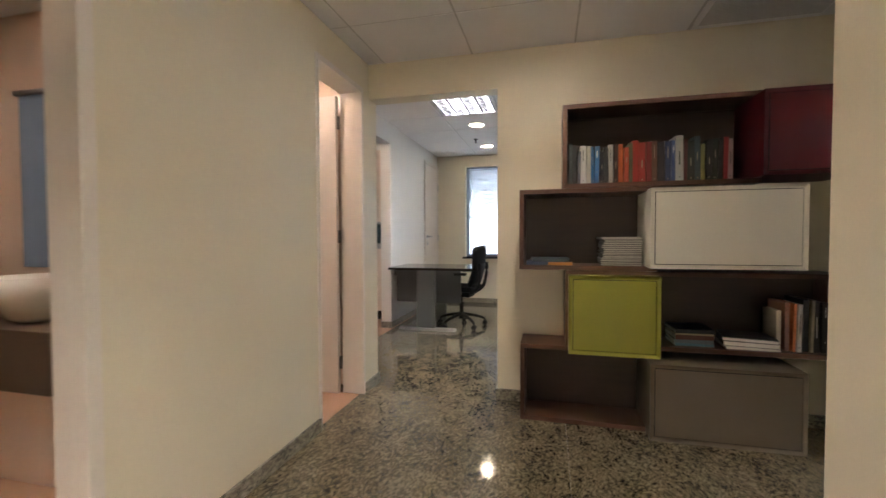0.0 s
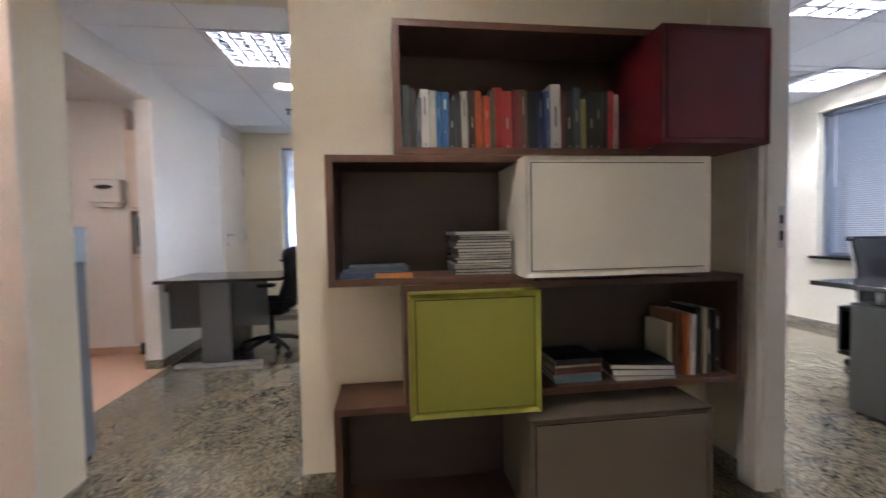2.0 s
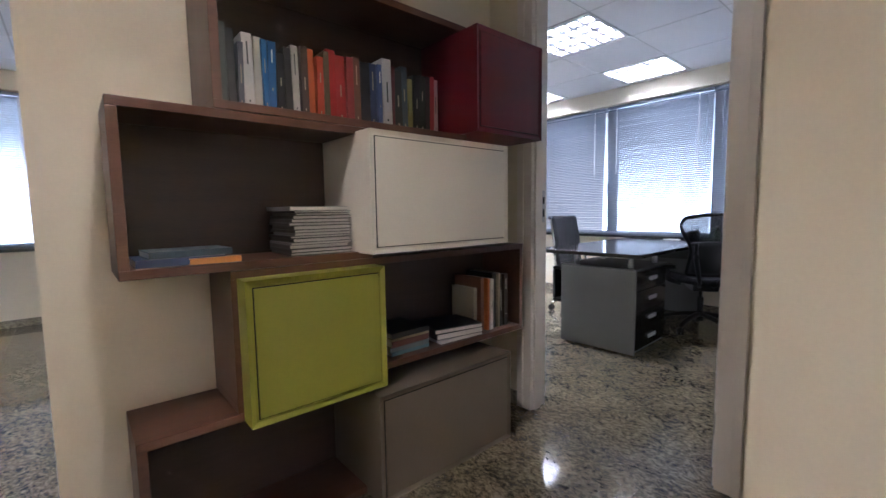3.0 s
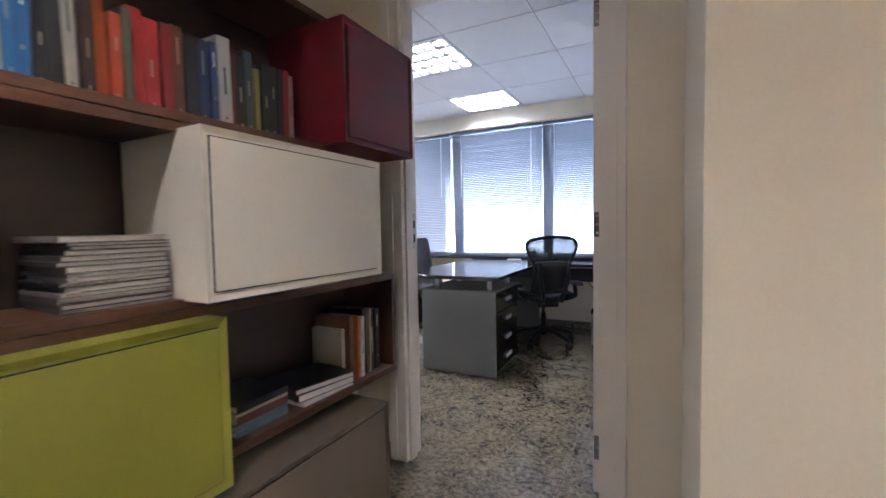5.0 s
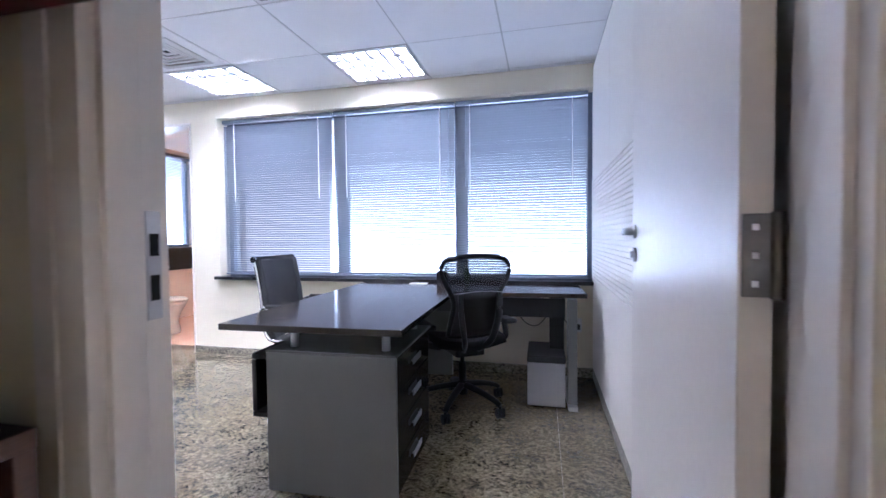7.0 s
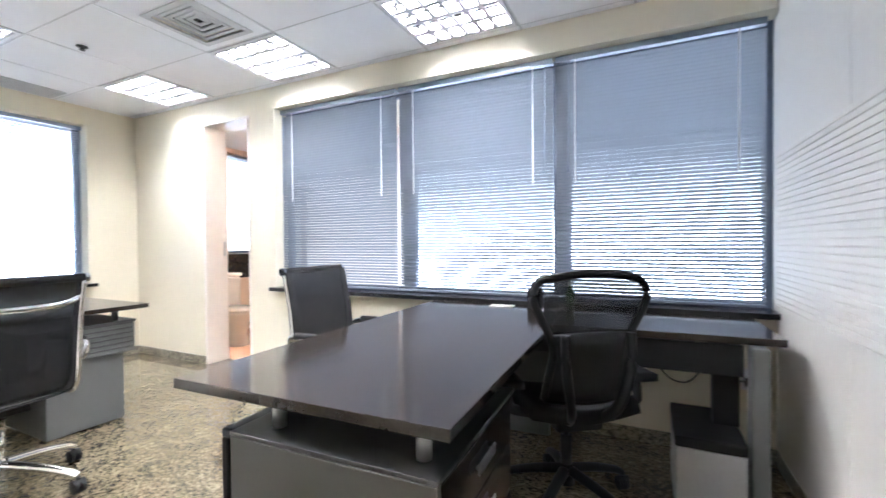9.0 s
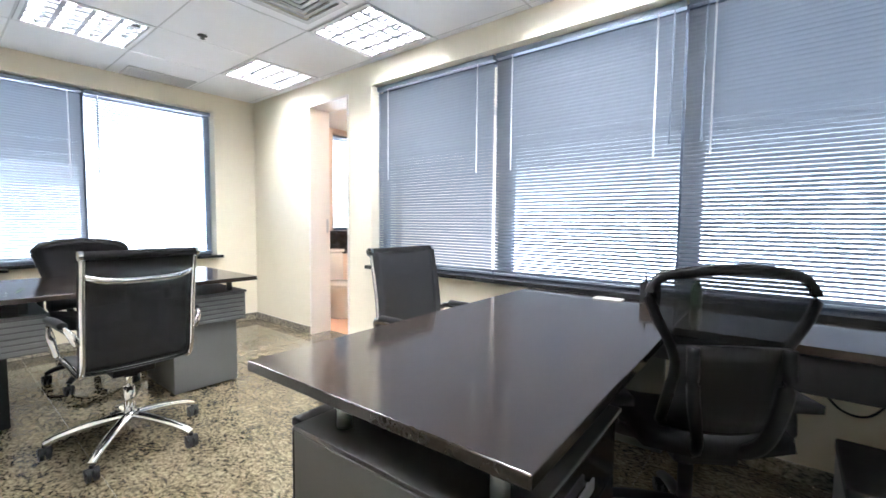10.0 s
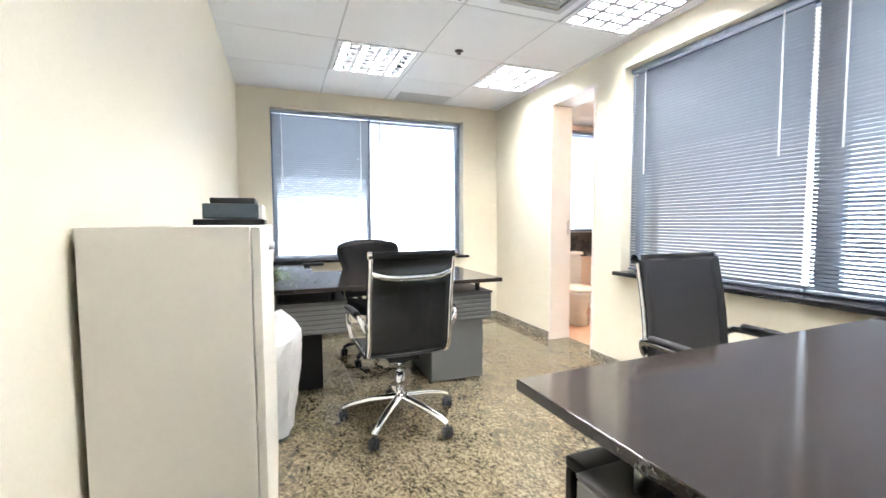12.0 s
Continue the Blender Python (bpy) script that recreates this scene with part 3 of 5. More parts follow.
part("bolt", add_cyl(box(-1.225, -1.10, 3.394, 3.40, 1.735, 1.78, 0.003), (-1.215, 3.386, 1.757), (-1.11, 3.386, 1.757), 0.010), STEEL, leaf2, "small steel bolt latch")

# first side room frame, beside the start of the walk
s1 = thing("door_frame_vanity_room", "cream enamelled door frame of the vanity room", "door frame", kind="structure")
part("door_frame", boxes([(-0.885, -0.755, 1.60, 1.645, 0, 2.16), (-0.885, -0.755, 0.70, 0.745, 0, 2.16), (-0.885, -0.755, 0.745, 1.60, 2.125, 2.16)], 0.002), DOOR_WHITE, s1)

# washroom frame
wf = thing("door_frame_washroom", "white enamelled washroom door frame", "door frame", kind="structure")
part("door_frame", boxes([(5.142, 5.375, 6.672, 6.695, 0, 2.285), (5.142, 5.46, 6.07, 6.09, 0, 2.285), (5.142, 5.375, 6.09, 6.672, 2.262, 2.285)], 0.002), DOOR_WHITE, wf)
part("strike_plate", box(5.33, 5.355, 6.669, 6.672, 1.03, 1.17), STEEL, wf)

# front room door, closed
d3 = thing("door_front_room", "white enamelled front room door, closed", "door", kind="structure")
part("door_frame", boxes([(-1.372, -1.352, 6.985, 7.03, 0, 2.30), (-1.372, -1.352, 7.74, 7.775, 0, 2.30), (-1.372, -1.352, 7.03, 7.74, 2.26, 2.30)], 0.002), DOOR_WHITE, d3)
lf3 = part("leaf", box(-1.372, -1.360, 7.034, 7.736, 0.008, 2.256, 0.002), DOOR_WHITE, d3)
part("handle", add_cyl(add_cyl(cyl((-1.36, 7.11, 1.12), (-1.31, 7.11, 1.12), 0.011), (-1.315, 7.10, 1.12), (-1.315, 7.23, 1.12), 0.011), (-1.36, 7.11, 1.12), (-1.354, 7.11, 1.12), 0.026), STEEL, lf3, "satin steel lever handle", True)
part("lock_rose", cyl((-1.36, 7.11, 1.01), (-1.352, 7.11, 1.01), 0.025), STEEL, lf3)
for z in (0.3, 1.1, 1.95):
    part("hinge", cyl((-1.35, 7.738, z - 0.05), (-1.35, 7.738, z + 0.05), 0.008), STEEL, d3)


# ---- ceiling lights ----
def troffer(x0, x1, y0, y1, z, tube_mat, group):
    """Recessed fitting: housing, four tubes, white rim and polished louvre blades."""
    t = thing("ceiling_light", "recessed fluorescent light with polished louvre, switched on", "ceiling light", group=group)
    cx, cy = (x0 + x1) / 2, (y0 + y1) / 2
    part("housing", boxes([(x0, x1, y0, y1, z + 0.10, z + 0.105), (x0, x0 + 0.004, y0, y1, z, z + 0.10), (x1 - 0.004, x1, y0, y1, z, z + 0.10), (x0 + 0.004, x1 - 0.004, y0, y0 + 0.004, z, z + 0.10), (x0 + 0.004, x1 - 0.004, y1 - 0.004, y1, z, z + 0.10)]), REFLECTOR, t)
    part("rim", boxes([(x0, x1, y0, y0 + 0.022, z - 0.004, z), (x0, x1, y1 - 0.022, y1, z - 0.004, z), (x0, x0 + 0.022, y0 + 0.022, y1 - 0.022, z - 0.004, z), (x1 - 0.022, x1, y0 + 0.022, y1 - 0.022, z - 0.004, z)]), FIX_WHITE, t)
    w = (x1 - x0 - 0.05) / 4
    for i in range(4):
        x = x0 + 0.025 + (i + 0.5) * w
        part("tube", cyl((x, y0 + 0.03, z + 0.07), (x, y1 - 0.03, z + 0.07), 0.013, seg=10), tube_mat, t, "lit fluorescent tube")
    for i in range(5):
        x = x0 + 0.025 + i * w
        part("louvre_blade", boxes([(x - 0.004, x + 0.004, y0 + 0.024, y1 - 0.024, z + 0.002, z + 0.048)]), REFLECTOR, t)
    for j in range(1, 6):
        y = y0 + 0.024 + (y1 - y0 - 0.048) * j / 6
        part("cross_blade", boxes([(x0 + 0.03 + i * w, x0 + 0.02 + (i + 1) * w, y - 0.003, y + 0.003, z + 0.004, z + 0.046) for i in range(4)]), REFLECTOR, t)
        part("cross_lip", boxes([(x0 + 0.034 + i * w, x0 + 0.016 + (i + 1) * w, y - 0.013, y + 0.013, z - 0.001, z + 0.001) for i in range(4)]), LIP, t)
    for i in range(5):
        x = x0 + 0.025 + i * w
        part("louvre_lip", box(x - 0.014, x + 0.014, y0 + 0.024, y1 - 0.024, z - 0.002, z + 0.001), LIP, t)
    return t


def downlight(x, y, z, r, m, label):
    d = thing("downlight", label, "downlight", pose(x, y, z), group="downlights")
    part("ring", add_lathe(bmesh.new(), [(r, 0.0), (r + 0.018, -0.001), (r + 0.022, -0.006), (r + 0.008, -0.010), (r, -0.004)], 28), FIX_WHITE, d, "", True)
    part("lens", cyl((0, 0, -0.004), (0, 0, 0.0), r, seg=28), m, d, "glowing warm lens")
    return d


for i, j in ((1, 2), (3, 2), (1, 4), (3, 4), (1, 6), (3, 6)):
    troffer(OX[i] + 0.012, OX[i + 1] - 0.012, OY[j] + 0.012, OY[j + 1] - 0.012, H, TUBE_MAT, "office ceiling lights")
for i, j in ((1, 2), (3, 2)):
    troffer(RX[i] + 0.012, RX[i + 1] - 0.012, RY[j] + 0.012, RY[j + 1] - 0.012, H, TUBE_ROOM_MAT, "front room ceiling lights")
# Two unseen fittings, added to light the shelf and walls from behind.
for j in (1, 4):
    troffer(HX[2] + 0.012, HX[3] - 0.012, HY[j] + 0.012, HY[j + 1] - 0.012, H_HALL, TUBE_HALL_FILL_MAT, "hall ceiling lights")
downlight(-0.36, 5.86, H - 0.001, 0.085, SPOT_MAT, "round recessed downlight, switched on")
downlight(-0.41, 7.10, H - 0.001, 0.085, SPOT_MAT, "round recessed downlight, switched on")
downlight(0.45, 2.74, H_HALL - 0.001, 0.085, SPOT_HALL_MAT, "round recessed hall downlight, switched on")
beam = new("hall_beam", bpy.data.lights.new("hall_beam", "SPOT"))
beam.data.energy, beam.data.color, beam.data.shadow_soft_size = SPOT_BEAM, (1.0, 0.88, 0.72), 0.05
beam.data.spot_size, beam.data.spot_blend = radians(104), 0.8
beam.matrix_world = pose(0.45, 2.74, H_HALL - 0.07)
for x, y in ((-1.75, 1.5), (-1.45, 2.85), (-2.0, 5.0), (5.95, 6.55)):
    downlight(x, y, 2.399, 0.11, WASH_MAT if x > 0 else WARM_MAT, "round warm downlight in a side room, switched on")


# ---- hall: bookshelf ----
shelf = thing("bookshelf", "stepped walnut wall bookshelf with red, ivory, lime and taupe boxes", "bookshelf")
YB, YS = 3.572, 3.297     # back and front of the open shelves
T = 0.026


def case(x0, x1, z0, z1, back=True):
    """Four boards and a back."""
    part("board", box(x0, x1, YS, YB, z1 - T, z1, 0.0015), WALNUT, shelf)
    part("board", box(x0, x1, YS, YB, z0, z0 + T, 0.0015), WALNUT, shelf)
    part("side_board", box(x0, x0 + T, YS + 0.001, YB, z0 + T, z1 - T, 0.0015), WALNUT, shelf)
    part("side_board", box(x1 - T, x1, YS + 0.001, YB, z0 + T, z1 - T, 0.0015), WALNUT, shelf)
    part("back_panel", box(x0 + T, x1 - T, YB - 0.012, YB - 0.002, z0 + T, z1 - T), WALNUT_BACK_SHADED, shelf)


case(0.582, 1.60, 1.398, 1.885)
case(0.332, 1.10, 0.918, 1.396)
case(0.600, 2.000, 0.468, 0.916)
case(0.338, 1.08, 0.0, 0.466)


def closed_box(name, x0, x1, z0, z1, y0, material, label):
    """Lacquered box with a flush flap set in a narrow dark joint."""
    t = 0.022
    bm = box(x0, x1, y0, YB, z0, z1)
    front = [f for f in bm.faces if f.calc_center_median().y < y0 + 0.001]
    bmesh.ops.inset_region(bm, faces=front, thickness=t, depth=-0.008)
    b = part(name, bm, material, shelf, label)
    part("joint", box(x0 + t, x1 - t, y0 + 0.006, y0 + 0.0075, z0 + t, z1 - t), BLACK_PLASTIC, b)
    part("flap", box(x0 + t + 0.0035, x1 - t - 0.0035, y0 + 0.001, y0 + 0.006, z0 + t + 0.0035, z1 - t - 0.0035, 0.001), material, b)


closed_box("red_box", 1.561, 2.006, 1.424, 1.858, 3.19, RED, "dark red lacquered box")
closed_box("ivory_box", 1.040, 1.766, 0.940, 1.378, 3.20, IVORY, "ivory lacquered box")
closed_box("lime_box", 0.617, 1.101, 0.441, 0.893, 3.219, LIME, "lime green lacquered box")
closed_box("taupe_box", 1.045, 1.775, 0.0, 0.420, 3.19, TAUPE, "taupe lacquered box")

# books
BOOK_MATS = {}


def book_mat(c):
    if c not in BOOK_MATS:
        BOOK_MATS[c] = mat("book_cover", c, 0.45, vary=0.10, scale=14, fine=120, bump=0.02)
    return BOOK_MATS[c]


BAND_LIGHT = mat("pale_print", (0.7, 0.68, 0.62), 0.5, vary=0.05)
BAND_MUTED = mat("faded_print", (0.26, 0.23, 0.17), 0.5, vary=0.15, scale=60)
BAND_DARK = mat("dark_print", (0.03, 0.03, 0.03), 0.5, vary=0.05)


def book(m, thick, deep, high, color, label, group, bands=()):
    """Standing book, spine to -y: two boards and spine, page block, printed bars."""
    c = 0.0025
    bm = boxes([(-thick / 2, -thick / 2 + c, 0, deep, 0, high), (thick / 2 - c, thick / 2, 0, deep, 0, high), (-thick / 2 + c, thick / 2 - c, 0, c, 0, high)], 0.0008)
    b = solid("book", bm, book_mat(color), label, "book", group)
    part("page_block", box(-thick / 2 + c, thick / 2 - c, c, deep - 0.005, 0.004, high - 0.004), PAPER, b)
    for z0, z1, mt in bands:
        part("spine_print", box(-thick * 0.07, thick * 0.07, -0.0008, 0, high * z0, high * z1), mt, b)
    b.matrix_world = m
    return b


L_, D_, M_ = BAND_LIGHT, BAND_DARK, BAND_MUTED
ROW = [  # thickness share, height, colour, kind of print
    (25, .250, (.045, .06, .06), 0), (23, .235, (.012, .014, .014), 0), (15, .20, (.10, .11, .14), 1), (28, .232, (.72, .70, .66), 2), (22, .230, (.62, .58, .48), 0),
    (15, .223, (.03, .17, .42), 1), (23, .227, (.03, .14, .36), 3), (24, .193, (.016, .016, .02), 1), (22, .217, (.03, .028, .025), 0), (21, .23, (.50, .48, .42), 2),
    (22, .23, (.05, .025, .02), 1), (26, .232, (.55, .11, .02), 0), (22, .21, (.50, .07, .025), 1), (18, .232, (.10, .12, .07), 0), (29, .248, (.42, .015, .015), 0),
    (33, .235, (.42, .03, .03), 1), (25, .235, (.25, .02, .02), 0), (25, .242, (.14, .07, .04), 1), (35, .23, (.02, .02, .025), 0), (25, .235, (.03, .05, .14), 1),
    (18, .235, (.06, .10, .26), 3), (35, .26, (.68, .66, .62), 2), (17, .242, (.14, .02, .025), 0), (33, .23, (.018, .022, .02), 1), (27, .255, (.07, .10, .12), 1),
    (17, .21, (.36, .32, .10), 0), (28, .23, (.018, .018, .02), 1), (25, .235, (.016, .028, .02), 1), (20, .235, (.015, .015, .016), 0), (20, .24, (.38, .02, .03), 0), (22, .23, (.50, .36, .36), 2)]
NAMES = {0: "plain", 1: "light-lettered", 2: "dark-lettered", 3: "two-tone"}


def colour_name(c):
    r, g, b = c
    if max(c) < 0.07:
        return "black"
    if min(c) > 0.3:
        return "pale"
    if r > 2 * g and r > 2 * b:
        return "orange" if g > 0.06 else "red"
    if b > r * 1.4:
        return "blue"
    if g > r:
        return "green"
    return "brown"


x, total = 0.612, sum(r[0] for r in ROW)
for w, hgt, col, pr in ROW:
    th = 0.872 * w / total
    up = random.uniform(0.35, 0.6)
    bands = {0: (), 1: ((up, up + random.uniform(.12, .3), M_), (.06, .10, M_)), 2: ((up, up + .3, D_), (.08, .11, D_)), 3: ((.7, .88, L_), (.3, .34, M_))}[pr]
    col = tuple(0.58 * v for v in col)
    book(pose(x + th / 2, YS + 0.045 + random.uniform(0, 0.02), 1.398 + T, 0, random.uniform(-1.2, 1.2), 0), th - 0.001, 0.16, hgt * 0.985, col, NAMES[pr] + " " + colour_name(col) + " book standing in a shelf row", "books in the shelf row", bands)
    x += th


def flat_book(x0, x1, y0, y1, z0, z1, col, label, turn=0.0, group="books lying flat", spine_front=False):
    """Lying book or magazine: two covers, spine along its left end or its front, page block."""
    cx, cy, lx, ly, c = (x0 + x1) / 2, (y0 + y1) / 2, x1 - x0, y1 - y0, min(0.002, (z1 - z0) * 0.18)
    hgt = z1 - z0
    b = solid("book", boxes([(-lx / 2, lx / 2, -ly / 2, ly / 2, 0, c), (-lx / 2, lx / 2, -ly / 2, ly / 2, hgt - c, hgt), (-lx / 2, lx / 2, -ly / 2, -ly / 2 + c, c, hgt - c) if spine_front else (-lx / 2, -lx / 2 + c, -ly / 2, ly / 2, c, hgt - c)], 0.0004), book_mat(col), label, "book", group)
    part("page_block", box(-lx / 2 + c, lx / 2 - 0.003, -ly / 2 + 0.003, ly / 2 - 0.003, c, hgt - c), PAPER, b)
    b.matrix_world = pose(cx, cy, z0, 0, 0, turn)


zb = 0.918 + T
flat_book(0.372, 0.60, 3.33, 3.50, zb, zb + 0.022, (.03, .05, .11), "dark blue paperback lying on the walnut shelf", spine_front=True)
flat_book(0.50, 0.64, 3.315, 3.34, zb, zb + 0.018, (.50, .20, .04), "orange booklet lying on the walnut shelf", spine_front=True)
flat_book(0.40, 0.62, 3.345, 3.49, zb + 0.0225, zb + 0.042, (.05, .075, .09), "grey blue paperback lying on another book", 4, spine_front=True)
z = zb
for i in range(15):
    h_ = random.choice((0.008, 0.010, 0.012, 0.014))
    flat_book(0.81 + random.uniform(-.010, .010), 1.025 + random.uniform(-.008, .005), 3.33 + random.uniform(-.006, .006), 3.54, z, z + h_, random.choice(((.02, .02, .022), (.05, .05, .05), (.30, .29, .28), (.10, .09, .09))), "magazine in a tall stack beside the ivory box", random.uniform(-2.5, 2.5), "magazine stack")
    z += h_ + 0.0003
zc = 0.468 + T
for z0, z1, col, lab, tr in ((0, .016, (.10, .20, .26), "teal paperback lying flat", 1), (.0163, .036, (.14, .18, .20), "blue grey book lying flat", -2), (.0363, .062, (.13, .05, .04), "maroon book lying flat", 2), (.0623, .072, (.45, .38, .24), "thin straw coloured book lying flat", 0), (.0723, .095, (.02, .022, .03), "black book on top of a flat stack", 2)):
    flat_book(1.20, 1.40, 3.34, 3.54, zc + z0, zc + z1, col, lab, tr, spine_front=True)
for z0, z1, col, lab, tr in ((0, .016, (.5, .5, .5), "white-covered report lying flat", -3), (.0163, .042, (.03, .03, .035), "black-covered report lying flat", -9), (.0423, .062, (.03, .035, .045), "thick black report lying flat", -12)):
    flat_book(1.46, 1.715, 3.315, 3.53, zc + z0, zc + z1, col, lab, tr)
book(pose(1.722, 3.37, zc, 0, 0, 0), 0.022, 0.16, 0.215, (.46, .42, .34), "beige hardback standing beside the flat reports", "books in the lower shelf", ())
book(pose(1.752, 3.35, zc, 0, 0, 0), 0.022, 0.19, 0.262, (.22, .10, .07), "brown hardback standing in the lower shelf", "books in the lower shelf", ())
book(pose(1.778, 3.335, zc, 0, 1, 0), 0.014, 0.19, 0.258, (.60, .16, .04), "orange hardback standing in the lower shelf", "books in the lower shelf", ())
book(pose(1.800, 3.332, zc, 0, 1, 0), 0.020, 0.19, 0.255, (.66, .62, .58), "white hardback with dark lettering", "books in the lower shelf", ((.08, .12, D_), (.4, .8, D_)))
book(pose(1.838, 3.35, zc, 0, 0, 0), 0.028, 0.19, 0.280, (.015, .015, .016), "black folder standing in the lower shelf", "books in the lower shelf", ())
book(pose(1.862, 3.34, zc, 0, 1, 0), 0.012, 0.19, 0.278, (.42, .36, .24), "straw coloured paperback standing in the lower shelf", "books in the lower shelf", ())
book(pose(1.886, 3.345, zc, 0, -1, 0), 0.024, 0.19, 0.272, (.022, .018, .018), "black gilt-lettered hardback in the lower shelf", "books in the lower shelf", ((.3, .7, BAND_LIGHT),))
book(pose(1.922, 3.345, zc, 0, 0, 0), 0.030, 0.19, 0.268, (.03, .02, .018), "dark hardback with a pale title bar", "books in the lower shelf", ((.2, .23, BAND_LIGHT), (.7, .9, BAND_LIGHT)))


# ---- chairs ----
def caster(parent, x, y):
    c = part("caster", add_cyl(add_cyl(bmesh.new(), (x - 0.022, y, 0.03), (x - 0.006, y, 0.03), 0.029, seg=18), (x + 0.006, y, 0.03), (x + 0.022, y, 0.03), 0.029, seg=18), BLACK_PLASTIC, parent, "black twin-wheel caster")
    part("hood", add_cyl(cyl((x, y, 0.03), (x, y, 0.075), 0.009, seg=10), (x - 0.026, y, 0.045), (x + 0.026, y, 0.045), 0.018, seg=12), BLACK_PLASTIC, c)


def star_base(parent, material, reach, turn, rise=0.13, label=""):
    part("hub", cyl((0, 0, 0.09), (0, 0, 0.175), 0.036, 0.030, 20), material, parent, label, True)
    for k in range(5):
        a = radians(turn + 72 * k)
        cx, sy = math.cos(a), math.sin(a)
        part("base_leg", tube([(0.02 * cx, 0.02 * sy, rise + 0.02), (reach * 0.5 * cx, reach * 0.5 * sy, rise), (reach * 0.86 * cx, reach * 0.86 * sy, 0.10), (reach * cx, reach * sy, 0.078)], (0.026, 0.018), 10, 0.8), material, parent, label, True)
        caster(parent, reach * cx, reach * sy)
    part("gas_column", add_cyl(cyl((0, 0, 0.17), (0, 0, 0.30), 0.025, seg=20), (0, 0, 0.28), (0, 0, 0.40), 0.014, seg=16), material, parent, "", True)


def sling_chair(m, turn, label):
    """Chrome-framed net chair, facing +y: sling seat and back between two side rails."""
    c = thing("office_chair", label, "chair", group="chrome net chairs")
    star_base(c, CHROME, 0.335, turn, label="polished chrome")
    part("mechanism", boxes([(-0.09, 0.09, -0.10, 0.10, 0.385, 0.425), (-0.03, 0.03, -0.05, 0.05, 0.36, 0.385)], 0.008), BLACK_PLASTIC, c)
    part("lever", tube([(0.08, 0.02, 0.40), (0.18, 0.03, 0.40), (0.22, 0.03, 0.40)], 0.006, 8), BLACK_PLASTIC, c)
    prof = [(0.255, 0.425), (0.22, 0.455), (0.05, 0.452), (-0.12, 0.440), (-0.185, 0.485), (-0.205, 0.60), (-0.225, 0.78), (-0.268, 0.995)]
    for s in (-1, 1):
        part("side_rail", tube([(0.222 * s, y, z) for y, z in prof], 0.0115, 10, 1.25), CHROME, c, "polished chrome side rail", True)
    cur = smooth_path([(0, y, z) for y, z in prof], 8)
    nn = len(cur) - 1
    split = 28
    part("seat_sling", sheet(lambda u, v: ((u - 0.5) * 0.43, cur[int(v * split)].y, cur[int(v * split)].z - 0.012 * (1 - (2 * u - 1) ** 2)), 8, split, 0.010), BLACK_NET, c, "black net sling", True)
    part("back_sling", sheet(lambda u, v: ((u - 0.5) * 0.468, cur[split + int(v * (nn - split))].y + 0.026 - 0.014 * (1 - (2 * u - 1) ** 2), cur[split + int(v * (nn - split))].z), 8, nn - split, 0.008), BLACK_NET, c, "black net sling", True)
    part("top_roll", cyl((-0.225, -0.268, 0.995), (0.225, -0.268, 0.995), 0.019, seg=16), BLACK_CLOTH, c, "", True)
    part("front_roll", cyl((-0.225, 0.255, 0.428), (0.225, 0.255, 0.428), 0.017, seg=16), BLACK_CLOTH, c, "", True)
    for s in (-1, 1):
        part("end_cap", cyl((0.222 * s, -0.268, 0.995), (0.238 * s, -0.268, 0.995), 0.021, seg=16), CHROME, c)
        arm = part("armrest", tube([(0.232 * s, -0.205, 0.60), (0.262 * s, -0.195, 0.655), (0.272 * s, -0.12, 0.668), (0.272 * s, 0.10, 0.660), (0.268 * s, 0.17, 0.640), (0.256 * s, 0.185, 0.56), (0.240 * s, 0.17, 0.470)], 0.010, 10, 1.7), CHROME, c, "polished chrome arm loop", True)
        part("arm_pad", tube([(0.272 * s, -0.14, 0.682), (0.272 * s, 0.0, 0.682), (0.271 * s, 0.14, 0.671)], 0.019, 10, 0.8), BLACK_PLASTIC, arm, "black arm pad", True)
    part("stretcher", tube([(-0.22, -0.238, 0.905), (-0.12, -0.262, 0.878), (0.12, -0.262, 0.878), (0.22, -0.238, 0.905)], 0.0115, 10, 1.4), CHROME, c, "polished chrome cross bar", True)
    part("under_stretcher", tube([(-0.22, -0.04, 0.435), (0, -0.02, 0.415), (0.22, -0.04, 0.435)], 0.012, 8, 1.2), CHROME, c, "", True)
    c.matrix_world = m
    return c


